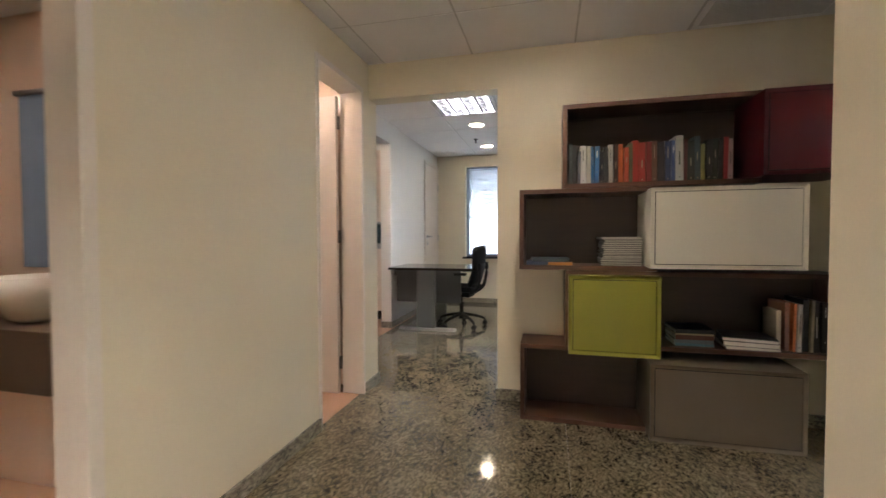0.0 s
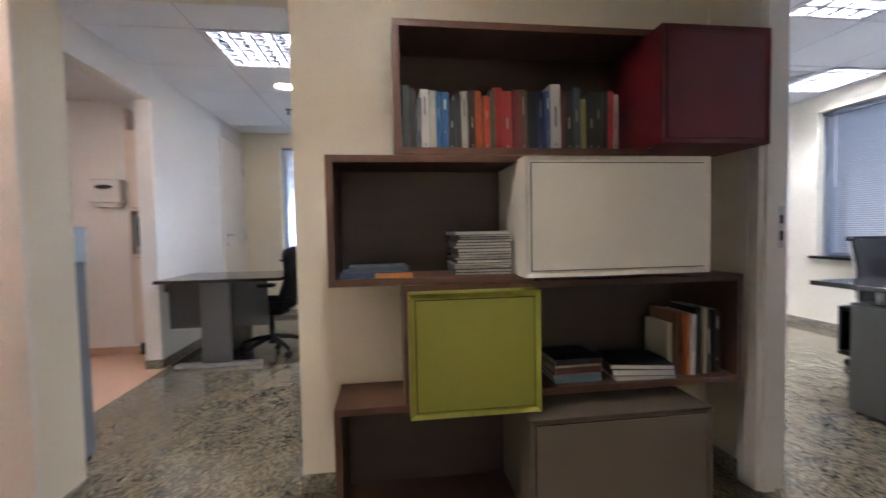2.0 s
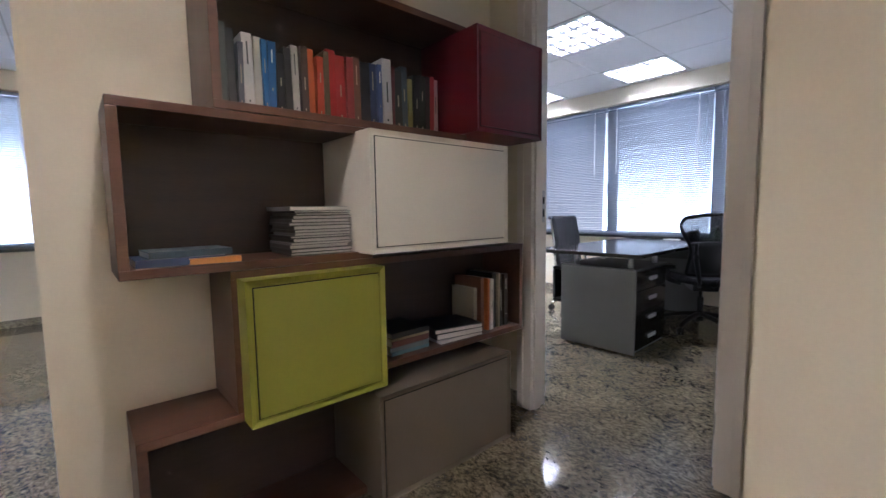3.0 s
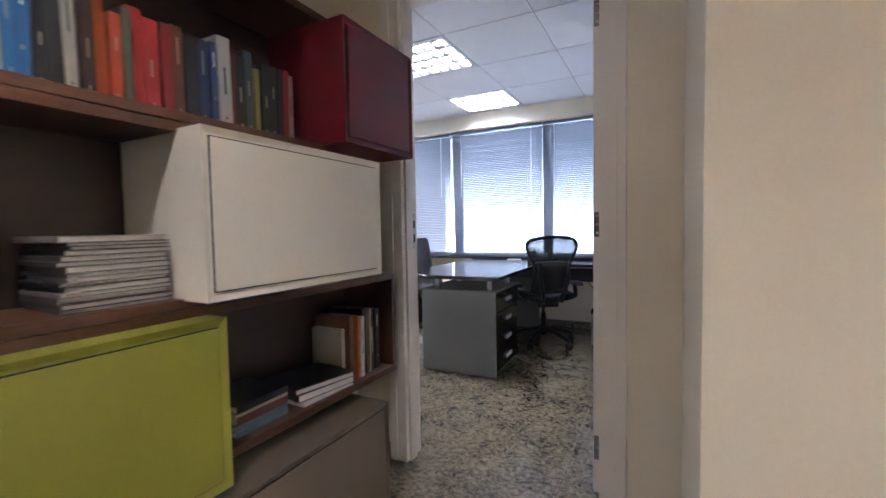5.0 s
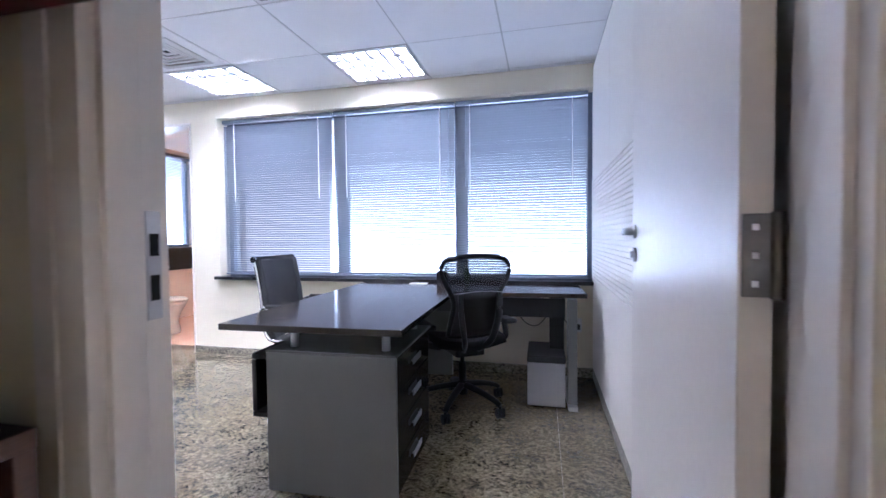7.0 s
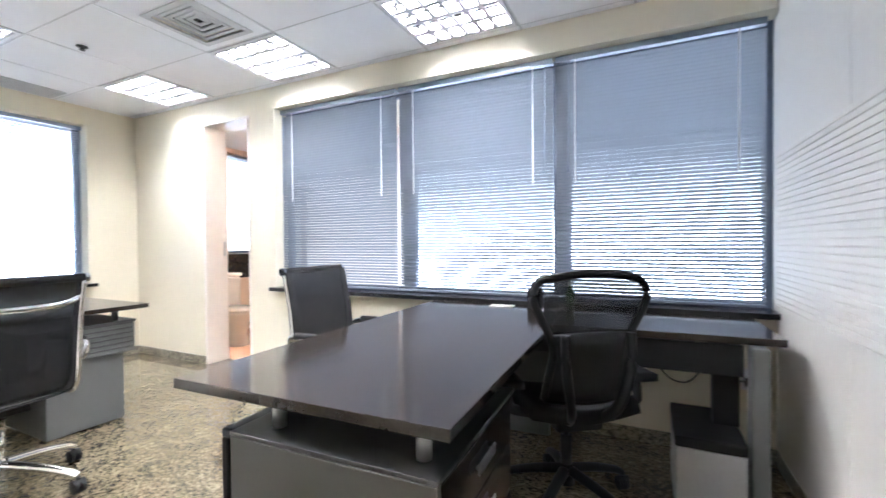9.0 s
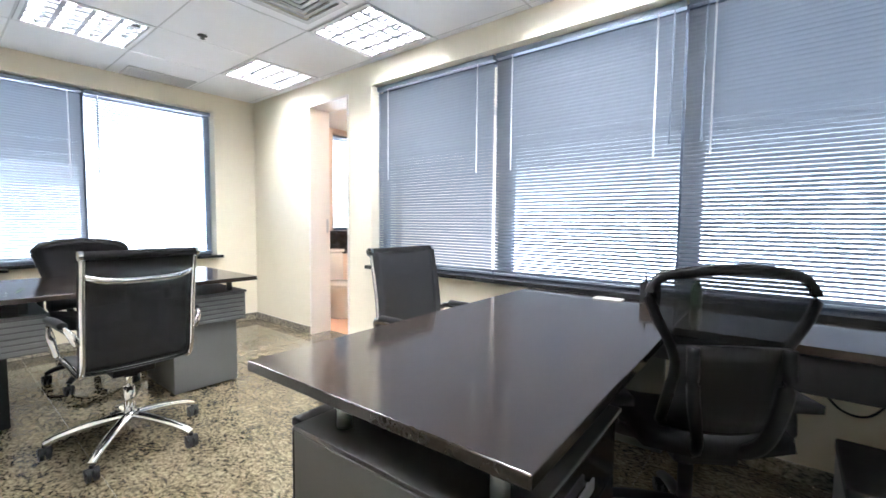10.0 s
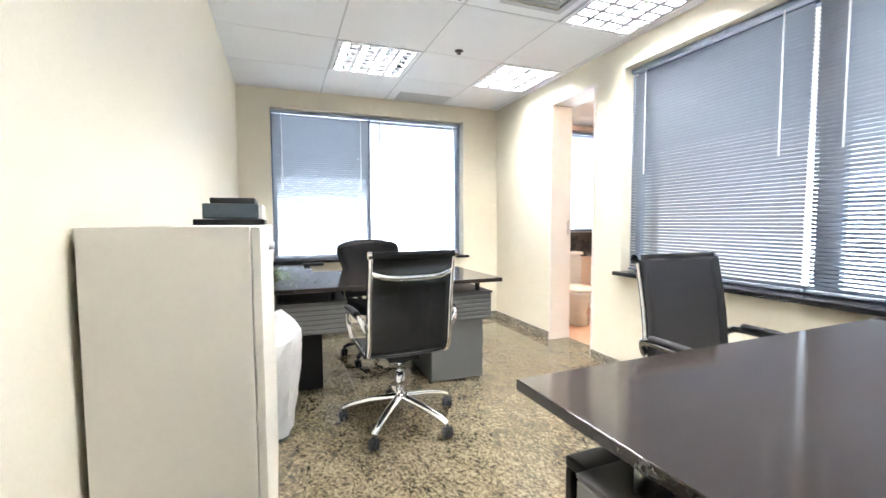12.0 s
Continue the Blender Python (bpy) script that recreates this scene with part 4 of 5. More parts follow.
def task_chair(m, turn, label, netted=True, wide=0.20, group="black task chairs", arm_z=0.672):
    """Black task chair, facing +y: framed net back that flares to the top, lumbar band, spine, padded seat, arms."""
    c = thing("task_chair", label, "chair", group=group)
    star_base(c, BLACK_PLASTIC, 0.30, turn, label="")
    part("mechanism", boxes([(-0.10, 0.10, -0.14, 0.10, 0.37, 0.43)], 0.012), BLACK_PLASTIC, c)
    part("seat", sheet(lambda u, v: ((u - 0.5) * (0.44 + 0.04 * math.sin(math.pi * v)), -0.20 + 0.44 * v, 0.465 - 0.025 * math.cos(math.pi * (u - 0.5) * 1.2) + 0.01 - 0.04 * max(0, v - 0.8) * 3), 10, 10, 0.05), BLACK_CLOTH, c, "black padded seat", True)

    def back(u, v):
        w = wide * (0.80 + 0.03 * math.cos(5 * v) + 0.30 * max(0, v - 0.35) / 0.65 - (0.22 * max(0, (v - 0.88) / 0.12) ** 2))
        if netted:
            k = min(1, max(0, (v - 0.38) / 0.5))
            w = wide * (0.70 + 0.04 * math.cos(6 * v) + 0.36 * k * k * (3 - 2 * k) - 0.16 * max(0, (v - 0.90) / 0.10) ** 2)
        a = (u - 0.5) * 2
        top = (1.025 if netted else 0.995) - 0.03 * a * a
        return (a * w, -0.20 - 0.075 * v + 0.05 * a * a - 0.03 * math.sin(math.pi * v), 0.52 + (top - 0.52) * v)
    part("back_net", sheet(back, 10, 14, 0.006 if netted else 0.05), BLACK_NET_OPEN if netted else BLACK_CLOTH, c, "black net back" if netted else "black padded back", True)
    rim = [back(0, i / 10) for i in range(11)] + [back(i / 8, 1) for i in range(1, 8)] + [back(1, 1 - i / 10) for i in range(11)] + [back(1 - i / 6, 0) for i in range(1, 7)]
    part("back_frame", tube(rim, 0.016, 8, 1.0, 3), BLACK_PLASTIC, c, "black back frame", True)
    part("lumbar_band", sheet(lambda u, v: tuple(Vector(back(0.02 + 0.96 * u, 0.02 + 0.55 * v)) + Vector((0, -0.022, 0))), 8, 6, 0.016), BLACK_PLASTIC, c, "black lumbar band", True)
    for s in (-1, 1):
        part("spine_arm", tube([(0.05 * s, -0.14, 0.42), (0.09 * s, -0.25, 0.50), (0.125 * s, -0.285, 0.66), (0.13 * s, -0.285, 0.80)], 0.017, 8, 1.3), BLACK_PLASTIC, c, "", True)
        arm = part("armrest", tube([(0.18 * s, -0.06, 0.43), (0.27 * s, -0.08, 0.46), (0.285 * s, -0.08, arm_z - 0.09), (0.285 * s, -0.06, arm_z - 0.017)], 0.019, 8, 1.2), BLACK_PLASTIC, c, "", True)
        part("arm_pad", sheet(lambda u, v: (0.285 * s + (u - 0.5) * 0.085, -0.16 + 0.25 * v, arm_z), 4, 6, 0.028), BLACK_PLASTIC, arm, "black arm pad", True)
    part("tilt_lever", cyl((0.10, 0.0, 0.40), (0.20, 0.0, 0.39), 0.007, seg=8), BLACK_PLASTIC, c)
    c.matrix_world = m
    return c


sling_chair(pose(3.328, 5.550, 0, 0, 0, 2), 13, "chrome office chair with black net sling, pulled up to a desk")
sling_chair(pose(4.358, 4.345, 0, 0, 0, 180), 30, "chrome office chair with black net sling, across the large desk")
task_chair(pose(4.385, 3.215, 0, 0, 0, -56), 10, "black net task chair with flared back at the large desk", True, 0.215, arm_z=0.58)
task_chair(pose(3.46, 6.78, 0, 0, 0, 186), 40, "black task chair behind the second desk", False, 0.265)


# ---- office: large desk with return ----
desk = thing("desk", "large dark wenge executive desk with grey pedestal and side return", "desk", pose(3.29, 3.266, 0, 0, 0, 1.6))
part("desktop", box(0, 1.78, 0, 0.885, 0.722, 0.752, 0.003), WENGE, desk, "dark wenge laminate top")
part("return_top", box(1.235, 1.78, -0.90, -0.003, 0.722, 0.752, 0.003), WENGE, desk, "dark wenge laminate return top")
ped = part("pedestal", box(-0.02, 0.0, 0.02, 0.625, 0.012, 0.635, 0.002), GREY_PANEL, desk, "grey laminate pedestal")
for r in ((0.001, 0.58, 0.605, 0.625, 0.012, 0.635), (0.56, 0.58, 0.04, 0.604, 0.012, 0.635), (0.001, 0.559, 0.042, 0.604, 0.012, 0.05)):
    part("panel", box(*r, 0.002), GREY_PANEL, ped)
part("pedestal_top", box(-0.018, 0.60, 0.018, 0.63, 0.6355, 0.647, 0.002), DARK_GREY, ped)
for i in range(4):
    z0 = 0.04 + i * 0.148
    dr = part("drawer", box(0.004, 0.556, 0.022, 0.04, z0, z0 + 0.142, 0.002), WENGE, ped, "dark drawer front")
    part("handle", boxes([(0.21, 0.35, 0.008, 0.013, z0 + 0.06, z0 + 0.09), (0.22, 0.23, 0.013, 0.022, z0 + 0.07, z0 + 0.08), (0.33, 0.34, 0.013, 0.022, z0 + 0.07, z0 + 0.08)], 0.002), STEEL, dr, "satin steel pull")
for x_, y_ in ((0.06, 0.09), (0.06, 0.53), (0.50, 0.09), (0.50, 0.53)):
    part("post", cyl((x_, y_, 0.647), (x_, y_, 0.722), 0.019, seg=18), STEEL, desk, "satin steel spacer post", True)
sling = part("computer_sling", boxes([(0.055, 0.50, 0.628, 0.755, 0.578, 0.605), (0.055, 0.50, 0.728, 0.755, 0.33, 0.577), (0.055, 0.50, 0.628, 0.755, 0.303, 0.329)], 0.006), BLACK_PLASTIC, desk, "black open-ended holder on the pedestal side")
part("strap", tube([(0.12, 0.715, 0.57), (0.11, 0.68, 0.53), (0.115, 0.66, 0.46), (0.12, 0.70, 0.40)], 0.004, 6), DARK_GREY, sling)
part("modesty_panel", box(1.25, 1.268, -0.76, -0.01, 0.585, 0.715, 0.002), BLACK_PLASTIC, desk, "dark panel under the return")
part("cable_tray", box(1.30, 1.42, -0.60, 0.55, 0.60, 0.70, 0.003), DARK_GREY, desk)
part("cable_duct", box(1.30, 1.36, -0.756, -0.66, 0.36, 0.715, 0.004), BLACK_PLASTIC, desk, "black cable duct under the return")
lg = part("return_leg", boxes([(1.16, 1.25, -0.83, -0.77, 0.03, 0.722)], 0.006), GREY_PANEL, desk, "grey column leg")
part("foot", box(1.12, 1.76, -0.83, -0.77, 0.0, 0.03, 0.006), STEEL, lg)
part("far_leg", boxes([(1.70, 1.74, 0.10, 0.78, 0.0, 0.722)], 0.004), GREY_PANEL, desk, "grey panel leg")

pc = thing("computer_tower", "silver computer tower with dark cap under the return", "computer", pose(4.46, 2.545, 0))
part("case", box(0, 0.40, 0, 0.245, 0.012, 0.30, 0.005), PC_SILVER, pc)
part("cap", box(-0.004, 0.405, -0.003, 0.248, 0.3005, 0.345, 0.008), BLACK_PLASTIC, pc)
part("foot", boxes([(0.02, 0.06, 0.02, 0.22, 0, 0.012), (0.33, 0.37, 0.02, 0.22, 0, 0.012)]), BLACK_PLASTIC, pc)
sock = thing("wall_outlet", "black plug in a white outlet under the window", "outlet", pose(5.15, 2.42, 0.42))
part("plate", box(-0.008, 0, -0.035, 0.035, -0.055, 0.055, 0.002), FIX_WHITE, sock)
part("plug", box(-0.045, -0.008, -0.02, 0.02, -0.03, 0.01, 0.004), BLACK_PLASTIC, sock)
solid("cable", tube([(5.13, 2.42, 0.41), (5.05, 2.50, 0.45), (4.95, 2.60, 0.62), (4.90, 2.66, 0.66)], 0.004, 6), BLACK_PLASTIC, "thin black cable drooping under the desk", "cable", soft=True)
solid("cable", tube([(4.62, 2.86, 0.60), (4.66, 2.80, 0.52), (4.72, 2.72, 0.50), (4.80, 2.64, 0.58)], 0.004, 6), BLACK_PLASTIC, "thin black cable drooping under the desk", "cable", soft=True)

pens = thing("pen_cup", "black square pen cup with pens on the desk", "pen cup", pose(5.03, 3.50, 0.753))
part("cup", boxes([(-0.04, 0.04, -0.04, 0.04, 0, 0.006), (-0.04, -0.036, -0.04, 0.04, 0.006, 0.10), (0.036, 0.04, -0.04, 0.04, 0.006, 0.10), (-0.036, 0.036, -0.04, -0.036, 0.006, 0.10), (-0.036, 0.036, 0.036, 0.04, 0.006, 0.10)]), BLACK_PLASTIC, pens)
for dx, dy in ((-.02, .01), (.015, -.02), (.02, .02), (-.01, -.02)):
    part("pen", cyl((dx, dy, 0.008), (dx * 1.6, dy * 1.6, 0.14), 0.004, seg=8), BLACK_PLASTIC, pens)
solid("note_pad", box(4.93, 5.01, 3.62, 3.76, 0.7535, 0.758, 0.001), PAPER, "white note pad on the desk", "note pad")
bot = thing("small_bottle", "small green bottle with pale cap on the desk", "bottle", pose(5.05, 3.30, 0.753))
part("body", add_lathe(bmesh.new(), [(0.022, 0), (0.026, 0.01), (0.026, 0.09), (0.012, 0.115), (0.012, 0.13)], 16), mat("green_glass", (0.06, 0.10, 0.05), 0.15), bot, "", True)
part("cap", cyl((0, 0, 0.13), (0, 0, 0.155), 0.013), FIX_WHITE, bot)

# ---- office: second desk ----
d2 = thing("desk", "dark wenge desk with ribbed grey pedestals before the far window", "desk", pose(0, 0, 0))
part("desktop", box(2.36, 4.215, 5.945, 6.90, 0.722, 0.750, 0.003), WENGE, d2, "dark wenge laminate top")
part("return_top", box(2.36, 2.95, 6.903, 7.70, 0.722, 0.750, 0.003), WENGE, d2, "dark wenge laminate return top")
for x0, x1, px0, px1 in ((2.60, 3.09, 2.64, 2.95), (3.60, 4.15, 3.685, 4.09)):
    # The left pedestal is black: the shade below its box is in the colour.
    pd = part("pedestal", box(px0, px1, 6.015 if px0 > 3 else 6.20, 6.55, 0.012, 0.44, 0.002), GREY_PANEL if px0 > 3 else BLACK_PLASTIC, d2, "grey laminate pedestal" if px0 > 3 else "recessed pedestal coloured black for the deep shade under the desk")
    rb = part("ribbed_box", box(x0, x1, 6.0, 6.58, 0.442, 0.635, 0.002), DARK_GREY, d2, "grey ribbed drawer box")
    for k in range(6):
        part("rib", box(x0 + 0.003, x1 - 0.003, 5.992, 5.9995, 0.449 + k * 0.031, 0.470 + k * 0.031, 0.002), GREY_PANEL, rb)
    part("box_top", box(x0 - 0.01, x1 + 0.01, 5.995, 6.585, 0.6355, 0.650, 0.002), DARK_GREY, d2)
    for xx in (x0 + 0.08, x1 - 0.08):
        for yy in (6.07, 6.50):
            part("post", cyl((xx, yy, 0.650), (xx, yy, 0.722), 0.019, seg=18), DARK_GREY, d2, "", True)

plant = thing("potted_plant", "low green trailing plant in a brown pot on a desk", "plant", pose(2.60, 6.09, 0.751))
part("pot", add_lathe(bmesh.new(), [(0.05, 0), (0.065, 0.02), (0.075, 0.07), (0.078, 0.075), (0.068, 0.073), (0.06, 0.05)], 20), CLAY, plant, "", True)
bm = bmesh.new()
for i in range(260):
    a, r = random.uniform(0, 6.283), abs(random.gauss(0, 0.13)) + 0.02
    z = 0.07 - 0.32 * r + random.uniform(0, 0.06)
    o = Vector((r * math.cos(a) * 1.25, r * math.sin(a), max(0.008, z)))
    d = Vector((math.cos(a + random.uniform(-1, 1)), math.sin(a + random.uniform(-1, 1)), random.uniform(-0.4, 0.6))).normalized() * random.uniform(0.016, 0.034)
    n_ = Vector((-d.y, d.x, 0.01)).normalized() * d.length * 0.25
    up_ = Vector((0, 0, d.length * 0.12))
    vs = [bm.verts.new(p) for p in (o, o + d * 0.5 + n_ + up_, o + d, o + d * 0.5 - n_ + up_)]
    bm.faces.new(vs)
part("leaves", bm, LEAF, plant, "small green leaves")
bm = bmesh.new()
for i in range(26):
    a, r = random.uniform(0, 6.283), random.uniform(0.06, 0.20)
    add_tube(bm, [(0, 0, 0.06), (r * 0.5 * math.cos(a), r * 0.5 * math.sin(a), 0.10), (r * 1.2 * math.cos(a), r * math.sin(a), 0.03 + random.uniform(0, 0.05))], 0.0015, 4, steps=3)
part("stems", bm, LEAF, plant)
solid("black_case", box(2.90, 3.08, 7.40, 7.52, 0.7505, 0.772, 0.006), BLACK_PLASTIC, "small black case on the desk return", "case")

# bin with a white bag
bn = thing("waste_bin", "waste bin lined with a white plastic bag beside the cabinet", "waste bin", pose(2.60, 5.63, 0))
part("bin", add_lathe(bmesh.new(), [(0.115, 0), (0.12, 0.01), (0.14, 0.55), (0.135, 0.55), (0.115, 0.02)], 24), DARK_GREY, bn, "dark bin body", True)
bm = bmesh.new()
rings, seg = [], 40
for k in range(15):
    f = k / 14
    ring = []
    for i in range(seg):
        a = 2 * math.pi * i / seg
        fold = 0.007 * math.sin(7 * a + 3 * f) + 0.022 * abs(noise.noise((4 * math.cos(a), 4 * math.sin(a), 5 * f))) + 0.014 * noise.noise((9 * math.cos(a), 9 * math.sin(a), 9 * f))
        r = 0.128 + 0.055 * min(1, f * 1.6) - 0.09 * max(0, f - 0.88) / 0.12 + fold
        ring.append(bm.verts.new((r * math.cos(a), r * math.sin(a), 0.03 + 0.63 * f + 0.03 * f * math.sin(2 * a + 1))))
    rings.append(ring)
for p, q in zip(rings, rings[1:]):
    for i in range(seg):
        bm.faces.new((p[i], p[(i + 1) % seg], q[(i + 1) % seg], q[i]))
part("bag", bm, BAG, bn, "crumpled white plastic bag")

# white cabinet with tray stack
cb = thing("storage_cabinet", "waist-high white storage cabinet against the wall", "cabinet", pose(0, 0, 0))
part("side_panel", box(2.345, 2.645, 4.195, 4.215, 0.0, 1.152, 0.0015), CABINET_WHITE, cb)
part("side_panel", box(2.345, 2.645, 5.40, 5.42, 0.0, 1.152, 0.0015), CABINET_WHITE, cb)
part("carcass", boxes([(2.345, 2.645, 4.2152, 5.3998, 0.05, 0.07), (2.345, 2.355, 4.2152, 5.3998, 0.07, 1.132)]), CABINET_WHITE, cb)
part("plinth", box(2.60, 2.615, 4.2152, 5.3998, 0.0, 0.05), CABINET_WHITE, cb)
part("top", box(2.345, 2.645, 4.2152, 5.3998, 1.132, 1.152, 0.001), CABINET_WHITE, cb)
for y0, y1, hy in ((4.197, 4.806, 4.76), (4.81, 5.418, 4.855)):
    dr = part("cabinet_door", box(2.647, 2.665, y0, y1, 0.05, 1.15, 0.002), CABINET_WHITE, cb)
    part("handle", cyl((2.665, hy, 1.08), (2.683, hy, 1.08), 0.012, seg=14), STEEL, dr, "small round knob", True)
tr = thing("document_tray", "stack of black document trays on the white cabinet", "document tray", pose(0, 0, 0))
part("tray", boxes([(2.44, 2.655, 4.78, 5.06, 1.1525, 1.172), ], 0.004), BLACK_PLASTIC, tr)
part("tray", boxes([(2.465, 2.635, 4.80, 5.04, 1.174, 1.225), ], 0.004), mat("dark_blue_black_plastic", (0.02, 0.035, 0.045), 0.35), tr)
part("tray", boxes([(2.485, 2.625, 4.82, 5.02, 1.2255, 1.245), ], 0.004), BLACK_PLASTIC, tr)
part("paper_stack", box(2.636, 2.648, 4.81, 5.03, 1.174, 1.222), PAPER, tr)


# ---- ceiling fittings of the office ----
df = thing("air_diffuser", "square aluminium ceiling air diffuser with stepped vanes", "air diffuser")
cx, cy = 4.19, 5.345
x0, x1, y0, y1 = OX[2] + 0.012, OX[3] - 0.012, OY[4] + 0.012, OY[5] - 0.012


def square_ring(half_out, half_in, z0, z1, out=None):
    bm = bmesh.new()
    o = half_out
    add_box(bm, cx - o, cx + o, cy - o, cy - half_in, z0, z1)
    add_box(bm, cx - o, cx + o, cy + half_in, cy + o, z0, z1)
    add_box(bm, cx - o, cx - half_in, cy - half_in, cy + half_in, z0, z1)
    add_box(bm, cx + half_in, cx + o, cy - half_in, cy + half_in, z0, z1)
    return bm


part("plate", boxes([(x0, x1, y0, cy - 0.205, H, H + 0.012), (x0, x1, cy + 0.205, y1, H, H + 0.012), (x0, cx - 0.205, cy - 0.205, cy + 0.205, H, H + 0.012), (cx + 0.205, x1, cy - 0.205, cy + 0.205, H, H + 0.012)]), TILE_WHITE, df)
part("duct", box(cx - 0.21, cx + 0.21, cy - 0.21, cy + 0.21, H + 0.07, H + 0.08), BLACK_PLASTIC, df)
part("frame", square_ring(0.215, 0.178, H - 0.006, H), GRID, df)
for k in range(4):
    ho = 0.165 - k * 0.038
    part("vane", square_ring(ho, ho - 0.024, H + 0.002 + 0.004 * k, H + 0.010 + 0.004 * k), GRID, df)
gr = thing("return_grille", "white slotted return air grille in the ceiling", "air grille")
part("frame", boxes([(3.88, 4.43, 7.465, 7.49, H - 0.008, H), (3.88, 4.43, 7.725, 7.75, H - 0.008, H), (3.88, 3.905, 7.49, 7.725, H - 0.008, H), (4.405, 4.43, 7.49, 7.725, H - 0.008, H)], 0.002), GRID, gr)
for k in range(11):
    part("slat", box(3.905, 4.405, 7.495 + k * 0.021, 7.508 + k * 0.021, H - 0.007, H - 0.001), GRID, gr)


def sprinkler(x, y, z, label, drop=0.022):
    s = thing("sprinkler", label, "sprinkler", pose(x, y, z), group="sprinklers")
    part("escutcheon", add_lathe(bmesh.new(), [(0.032, 0), (0.034, -0.004), (0.015, -0.012), (0.012, -0.012)], 18), DARK_GREY, s, "", True)
    part("stem", cyl((0, 0, -0.01), (0, 0, -drop), 0.009, seg=10), DARK_GREY, s)
    part("deflector", cyl((0, 0, -drop), (0, 0, -drop - 0.003), 0.018, seg=14), DARK_GREY, s)


sprinkler(4.033, 6.32, H, "dark fire sprinkler head on the ceiling")
sprinkler(-0.50, 6.62, H, "dark pendant fire sprinkler head on the ceiling", 0.05)
hg = thing("hall_grille", "white slotted return air grille in the hall ceiling", "air grille")
part("frame", boxes([(1.325, 2.0, 3.05, 3.08, H_HALL - 0.006, H_HALL), (1.325, 2.0, 3.54, 3.57, H_HALL - 0.006, H_HALL), (1.325, 1.355, 3.08, 3.54, H_HALL - 0.006, H_HALL), (1.97, 2.0, 3.08, 3.54, H_HALL - 0.006, H_HALL)], 0.002), TILE_WHITE, hg)
for k in range(24):
    part("slat", box(1.355, 1.97, 3.085 + k * 0.019, 3.096 + k * 0.019, H_HALL - 0.004, H_HALL + 0.002), GRID, hg)
part("backing", boxes([(1.318, 2.066, 3.04, 3.58, H_HALL + 0.03, H_HALL + 0.035), (2.0, 2.066, 3.04, 3.58, H_HALL - 0.001, H_HALL + 0.02)]), TILE_WHITE, hg)


# ---- front room ----
rd = thing("desk", "dark wenge desk on a grey column leg against the white wall", "desk")
part("desktop", box(-1.37, -0.36, 5.46, 6.20, 0.722, 0.750, 0.003), WENGE, rd, "dark wenge laminate top")
part("column_leg", box(-1.03, -0.80, 5.50, 5.56, 0.035, 0.722, 0.008), GREY_PANEL, rd, "grey column leg")
part("foot", box(-1.25, -0.555, 5.49, 5.57, 0.0, 0.034, 0.01), STEEL, rd, "satin steel foot")
part("modesty_panel", box(-1.30, -0.50, 5.562, 5.578, 0.33, 0.715, 0.002), DARK_GREY, rd)
part("cable_tray", box(-1.35, -0.95, 5.60, 5.75, 0.64, 0.715, 0.003), DARK_GREY, rd)
part("far_leg", box(-1.03, -0.80, 6.05, 6.11, 0.0, 0.722, 0.008), GREY_PANEL, rd)
task_chair(pose(-0.56, 5.89, 0, 0, 0, 80), 15, "black padded task chair at the front room desk", False, 0.20)

fc = thing("low_cabinet", "narrow blue grey metal cabinet behind the hall pillar", "cabinet")
part("body", box(-1.36, -0.945, 3.87, 4.05, 0.03, 1.0, 0.006), BLUE_GREY, fc)
part("top", box(-1.36, -0.94, 3.866, 4.055, 1.0005, 1.17, 0.004), mat("frosted_panel", (0.36, 0.42, 0.50), 0.35, vary=0.05), fc, "paler blue upper panel")
part("plinth", box(-1.35, -0.96, 3.88, 4.04, 0.0, 0.03), BLACK_PLASTIC, fc)

# kitchenette seen through the opening
kc = thing("kitchen_cabinet", "tall cream kitchen cabinet with an oven niche", "kitchen cabinet")
part("body", boxes([(-1.84, -1.815, 6.02, 6.145, 0.12, 2.30), (-1.815, -1.51, 6.02, 6.145, 0.12, 0.14), (-1.815, -1.51, 6.02, 6.145, 0.93, 0.955), (-1.815, -1.51, 6.02, 6.145, 1.36, 1.385), (-1.815, -1.51, 6.13, 6.145, 0.14, 2.30)], 0.001), LAMINATE_CREAM, kc)
part("door", box(-1.812, -1.512, 6.002, 6.02, 0.145, 0.925, 0.002), LAMINATE_CREAM, kc)
part("door", box(-1.812, -1.512, 6.002, 6.02, 1.39, 2.10, 0.002), LAMINATE_CREAM, kc)
part("plinth", box(-1.80, -1.51, 6.05, 6.14, 0.0, 0.118), BLACK_PLASTIC, kc)
mw = thing("microwave_oven", "silver microwave oven with dark glass door in a niche", "microwave")
part("body", box(-1.795, -1.515, 6.02, 6.128, 0.957, 1.32, 0.006), PC_SILVER, mw)
part("control_panel", box(-1.560, -1.520, 6.012, 6.0195, 1.03, 1.29, 0.003), BLACK_PLASTIC, mw)
part("door_glass", box(-1.765, -1.565, 6.012, 6.0195, 1.03, 1.29, 0.004), SCREEN, mw)
pdsp = thing("towel_dispenser", "white paper towel dispenser on the kitchenette wall", "dispenser")
part("body", box(-2.18, -1.90, 6.03, 6.149, 1.44, 1.66, 0.02), GLOSS_WHITE, pdsp)
part("slot", add_lathe(bmesh.new(), [(0.075, 0.0), (0.075, 0.004)], 24, Matrix.Translation((-2.04, 6.0295, 1.585)) @ Matrix.Rotation(radians(90), 4, "X") @ Matrix.Diagonal((1, 0.26, 1, 1))), BLACK_PLASTIC, pdsp, "dark oval slot")
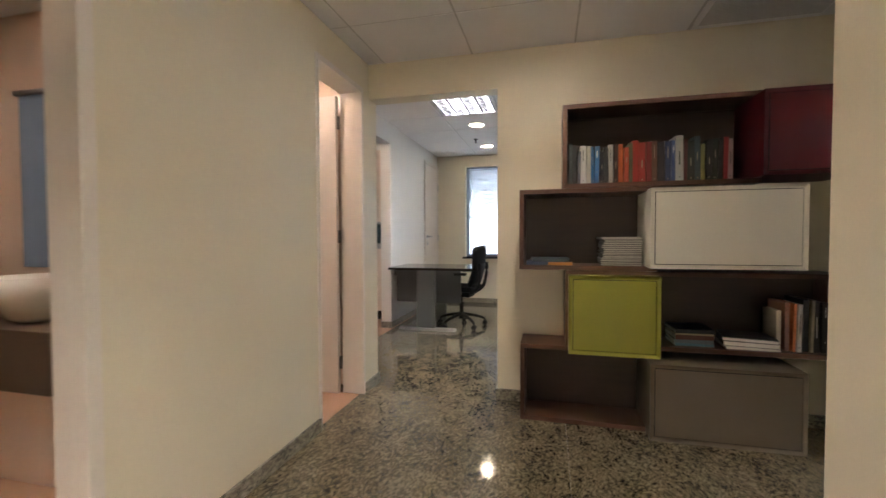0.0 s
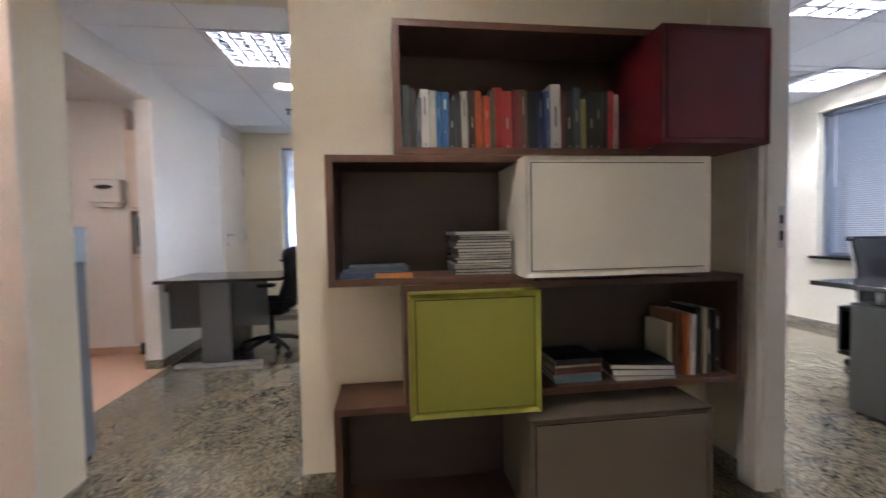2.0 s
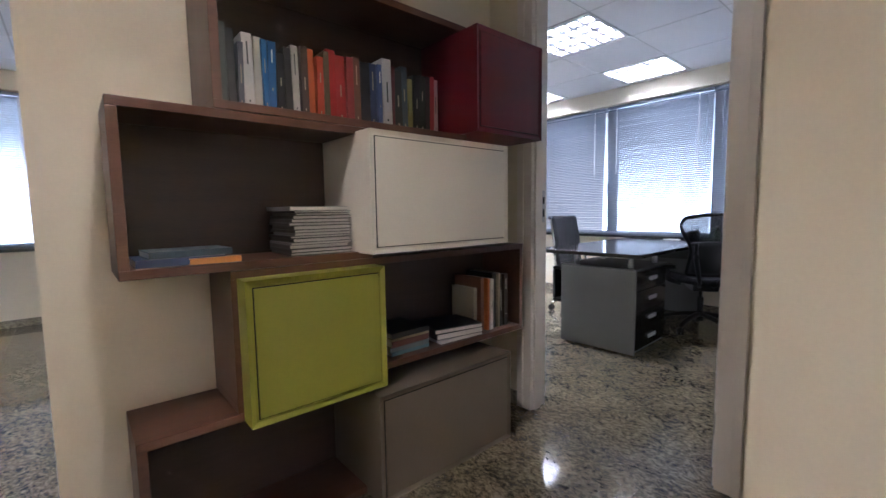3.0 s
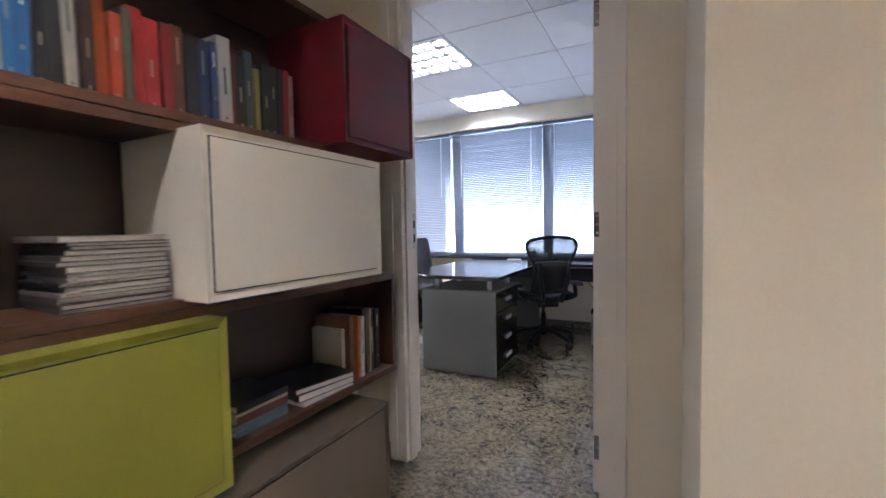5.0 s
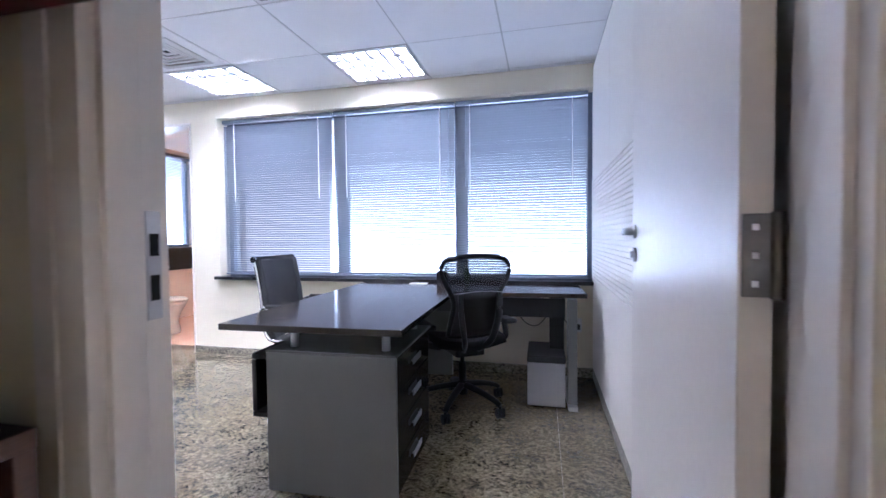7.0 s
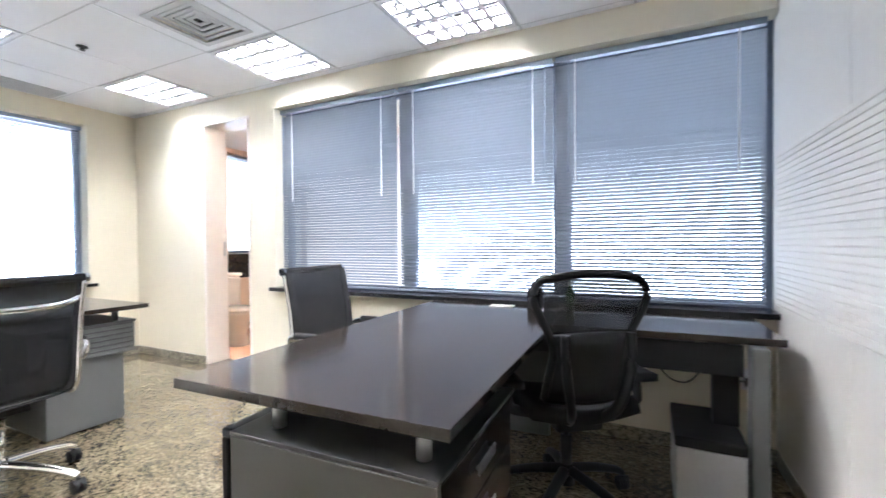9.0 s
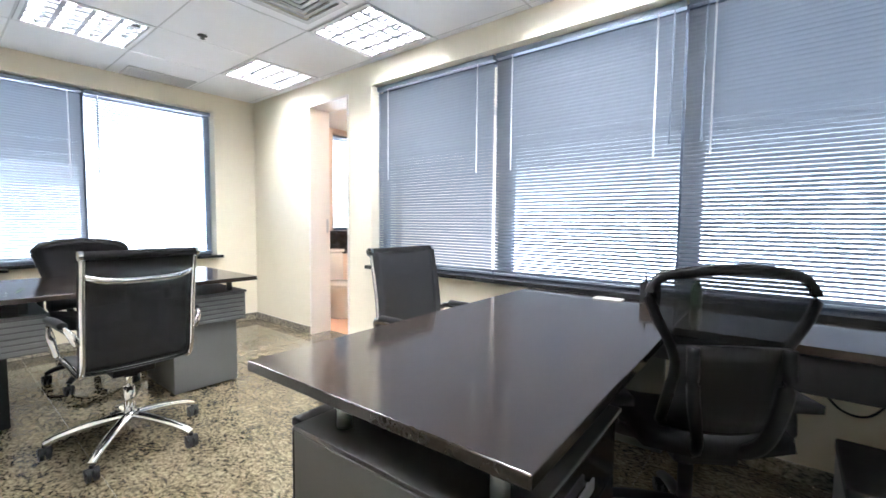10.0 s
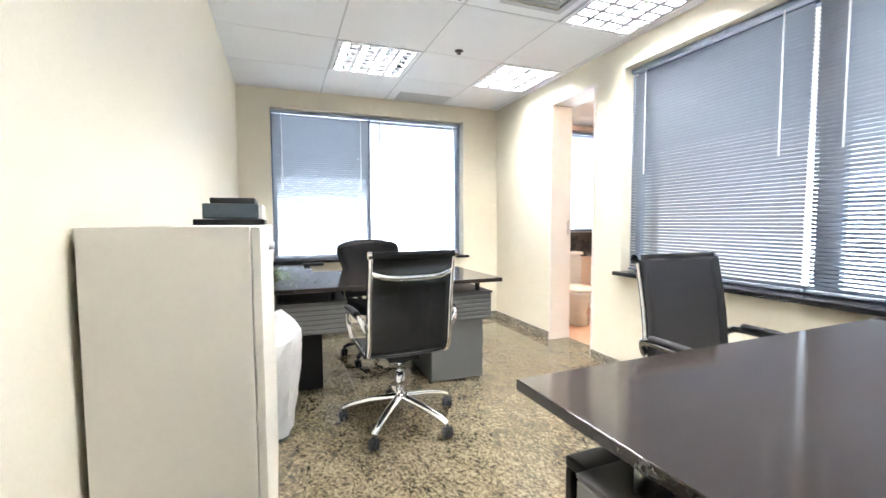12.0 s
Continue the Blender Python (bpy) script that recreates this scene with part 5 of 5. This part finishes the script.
part("mouth", box(-2.12, -1.94, 6.05, 6.14, 1.40, 1.4395, 0.004), GLOSS_WHITE, pdsp)

# washroom
wc = thing("toilet", "cream porcelain toilet with closed lid in the washroom", "toilet", pose(5.83, 7.12, 0, 0, 0, -12))
part("bowl", add_lathe(bmesh.new(), [(0.11, 0), (0.115, 0.02), (0.095, 0.14), (0.12, 0.24), (0.175, 0.35), (0.185, 0.385), (0.17, 0.39)], 28, Matrix.Diagonal((1, 1.3, 1, 1))), PORCELAIN, wc, "", True)
part("seat", add_lathe(bmesh.new(), [(0.188, 0.392), (0.196, 0.40), (0.194, 0.412), (0.17, 0.425), (0.05, 0.43)], 28, Matrix.Diagonal((1, 1.3, 1, 1))), PORCELAIN, wc, "closed lid", True)
part("base_back", box(-0.10, 0.10, 0.10, 0.36, 0.0, 0.36, 0.03), PORCELAIN, wc, "", True)
cs = part("cistern", box(-0.19, 0.19, 0.27, 0.44, 0.37, 0.76, 0.03), PORCELAIN, wc, "", True)
part("cistern_lid", box(-0.20, 0.20, 0.26, 0.45, 0.76, 0.80, 0.015), PORCELAIN, cs, "", True)
structure("washroom_splash", box(6.10, 7.14, 7.765, 7.789, 0.70, 0.98, 0.002), BLACK_STONE, "dark stone panel under the washroom window", "wall panel")
structure("washroom_ledge", box(6.10, 7.14, 7.66, 7.79, 0.98, 1.02, 0.003), BLACK_STONE, "dark stone ledge under the washroom window", "sill")

# vanity room beside the start
vn = thing("vanity", "dark stone vanity counter on a beige base", "vanity")
part("counter", box(-2.6, -1.55, 2.02, 2.498, 0.44, 0.715, 0.004), mat("brown_stone", (0.10, 0.07, 0.05), 0.35, vary=0.15), vn, "dark brown stone counter")
part("base", box(-2.6, -1.58, 2.08, 2.498, 0.0, 0.438, 0.004), PINK_WALL, vn)
bs = thing("wash_basin", "round cream bowl basin standing on the vanity counter", "basin", pose(-1.93, 2.24, 0.716))
part("bowl", add_lathe(bmesh.new(), [(0.10, 0), (0.13, 0.02), (0.19, 0.12), (0.22, 0.215), (0.21, 0.215), (0.18, 0.12), (0.05, 0.04)], 32), PORCELAIN, bs, "", True)
mi = thing("mirror", "blue-tinted panel with a steel top rail above the vanity", "mirror")
part("glass", box(-2.45, -1.70, 2.485, 2.497, 0.95, 1.93, 0.002), mat("blue_tinted_glass", (0.24, 0.34, 0.48), 0.25, metal=0.2), mi)
part("rail", box(-2.47, -1.68, 2.47, 2.497, 1.931, 1.955, 0.002), STEEL, mi)
fa = thing("tap", "small chrome tap on the wall above the basin", "tap", pose(-1.80, 2.48, 1.20))
part("body", box(-0.03, 0.03, -0.06, 0.003, -0.03, 0.03, 0.006), CHROME, fa)
part("spout", cyl((0, -0.05, 0), (0, -0.14, -0.01), 0.010), CHROME, fa)


# ---- floor slabs, last ----
SLAB = 0.85


def slab(x0, x1):
    """A slab whose sides lie at x0 and x1 from its middle."""
    return mesh_of("slab", box(x0 + 0.0012, x1 - 0.0012, -SLAB / 2 + 0.0012, SLAB / 2 - 0.0012, -0.0039, 0.0), FLOOR)


whole, hall_edge, room_edge, wash_edge = slab(-SLAB / 2, SLAB / 2), slab(-0.13, SLAB / 2), slab(0.175, SLAB / 2), slab(-SLAB / 2, 0.095)
for i in range(-2, 7):
    for j in range(-4, 10):
        x_, y_ = 0.18 + SLAB * i, 0.475 + SLAB * j
        if (x_ > -1.3 if y_ < 3.4 else x_ > -1.9) and x_ < 5.6 and -2.9 < y_ < 8.2:
            edge = hall_edge if i == -1 and y_ < 3.4 else room_edge if i == -2 else wash_edge if i == 6 else whole
            sl = new("slab", edge)
            sl.parent = floor
            sl.matrix_local = pose(x_, y_, 0)
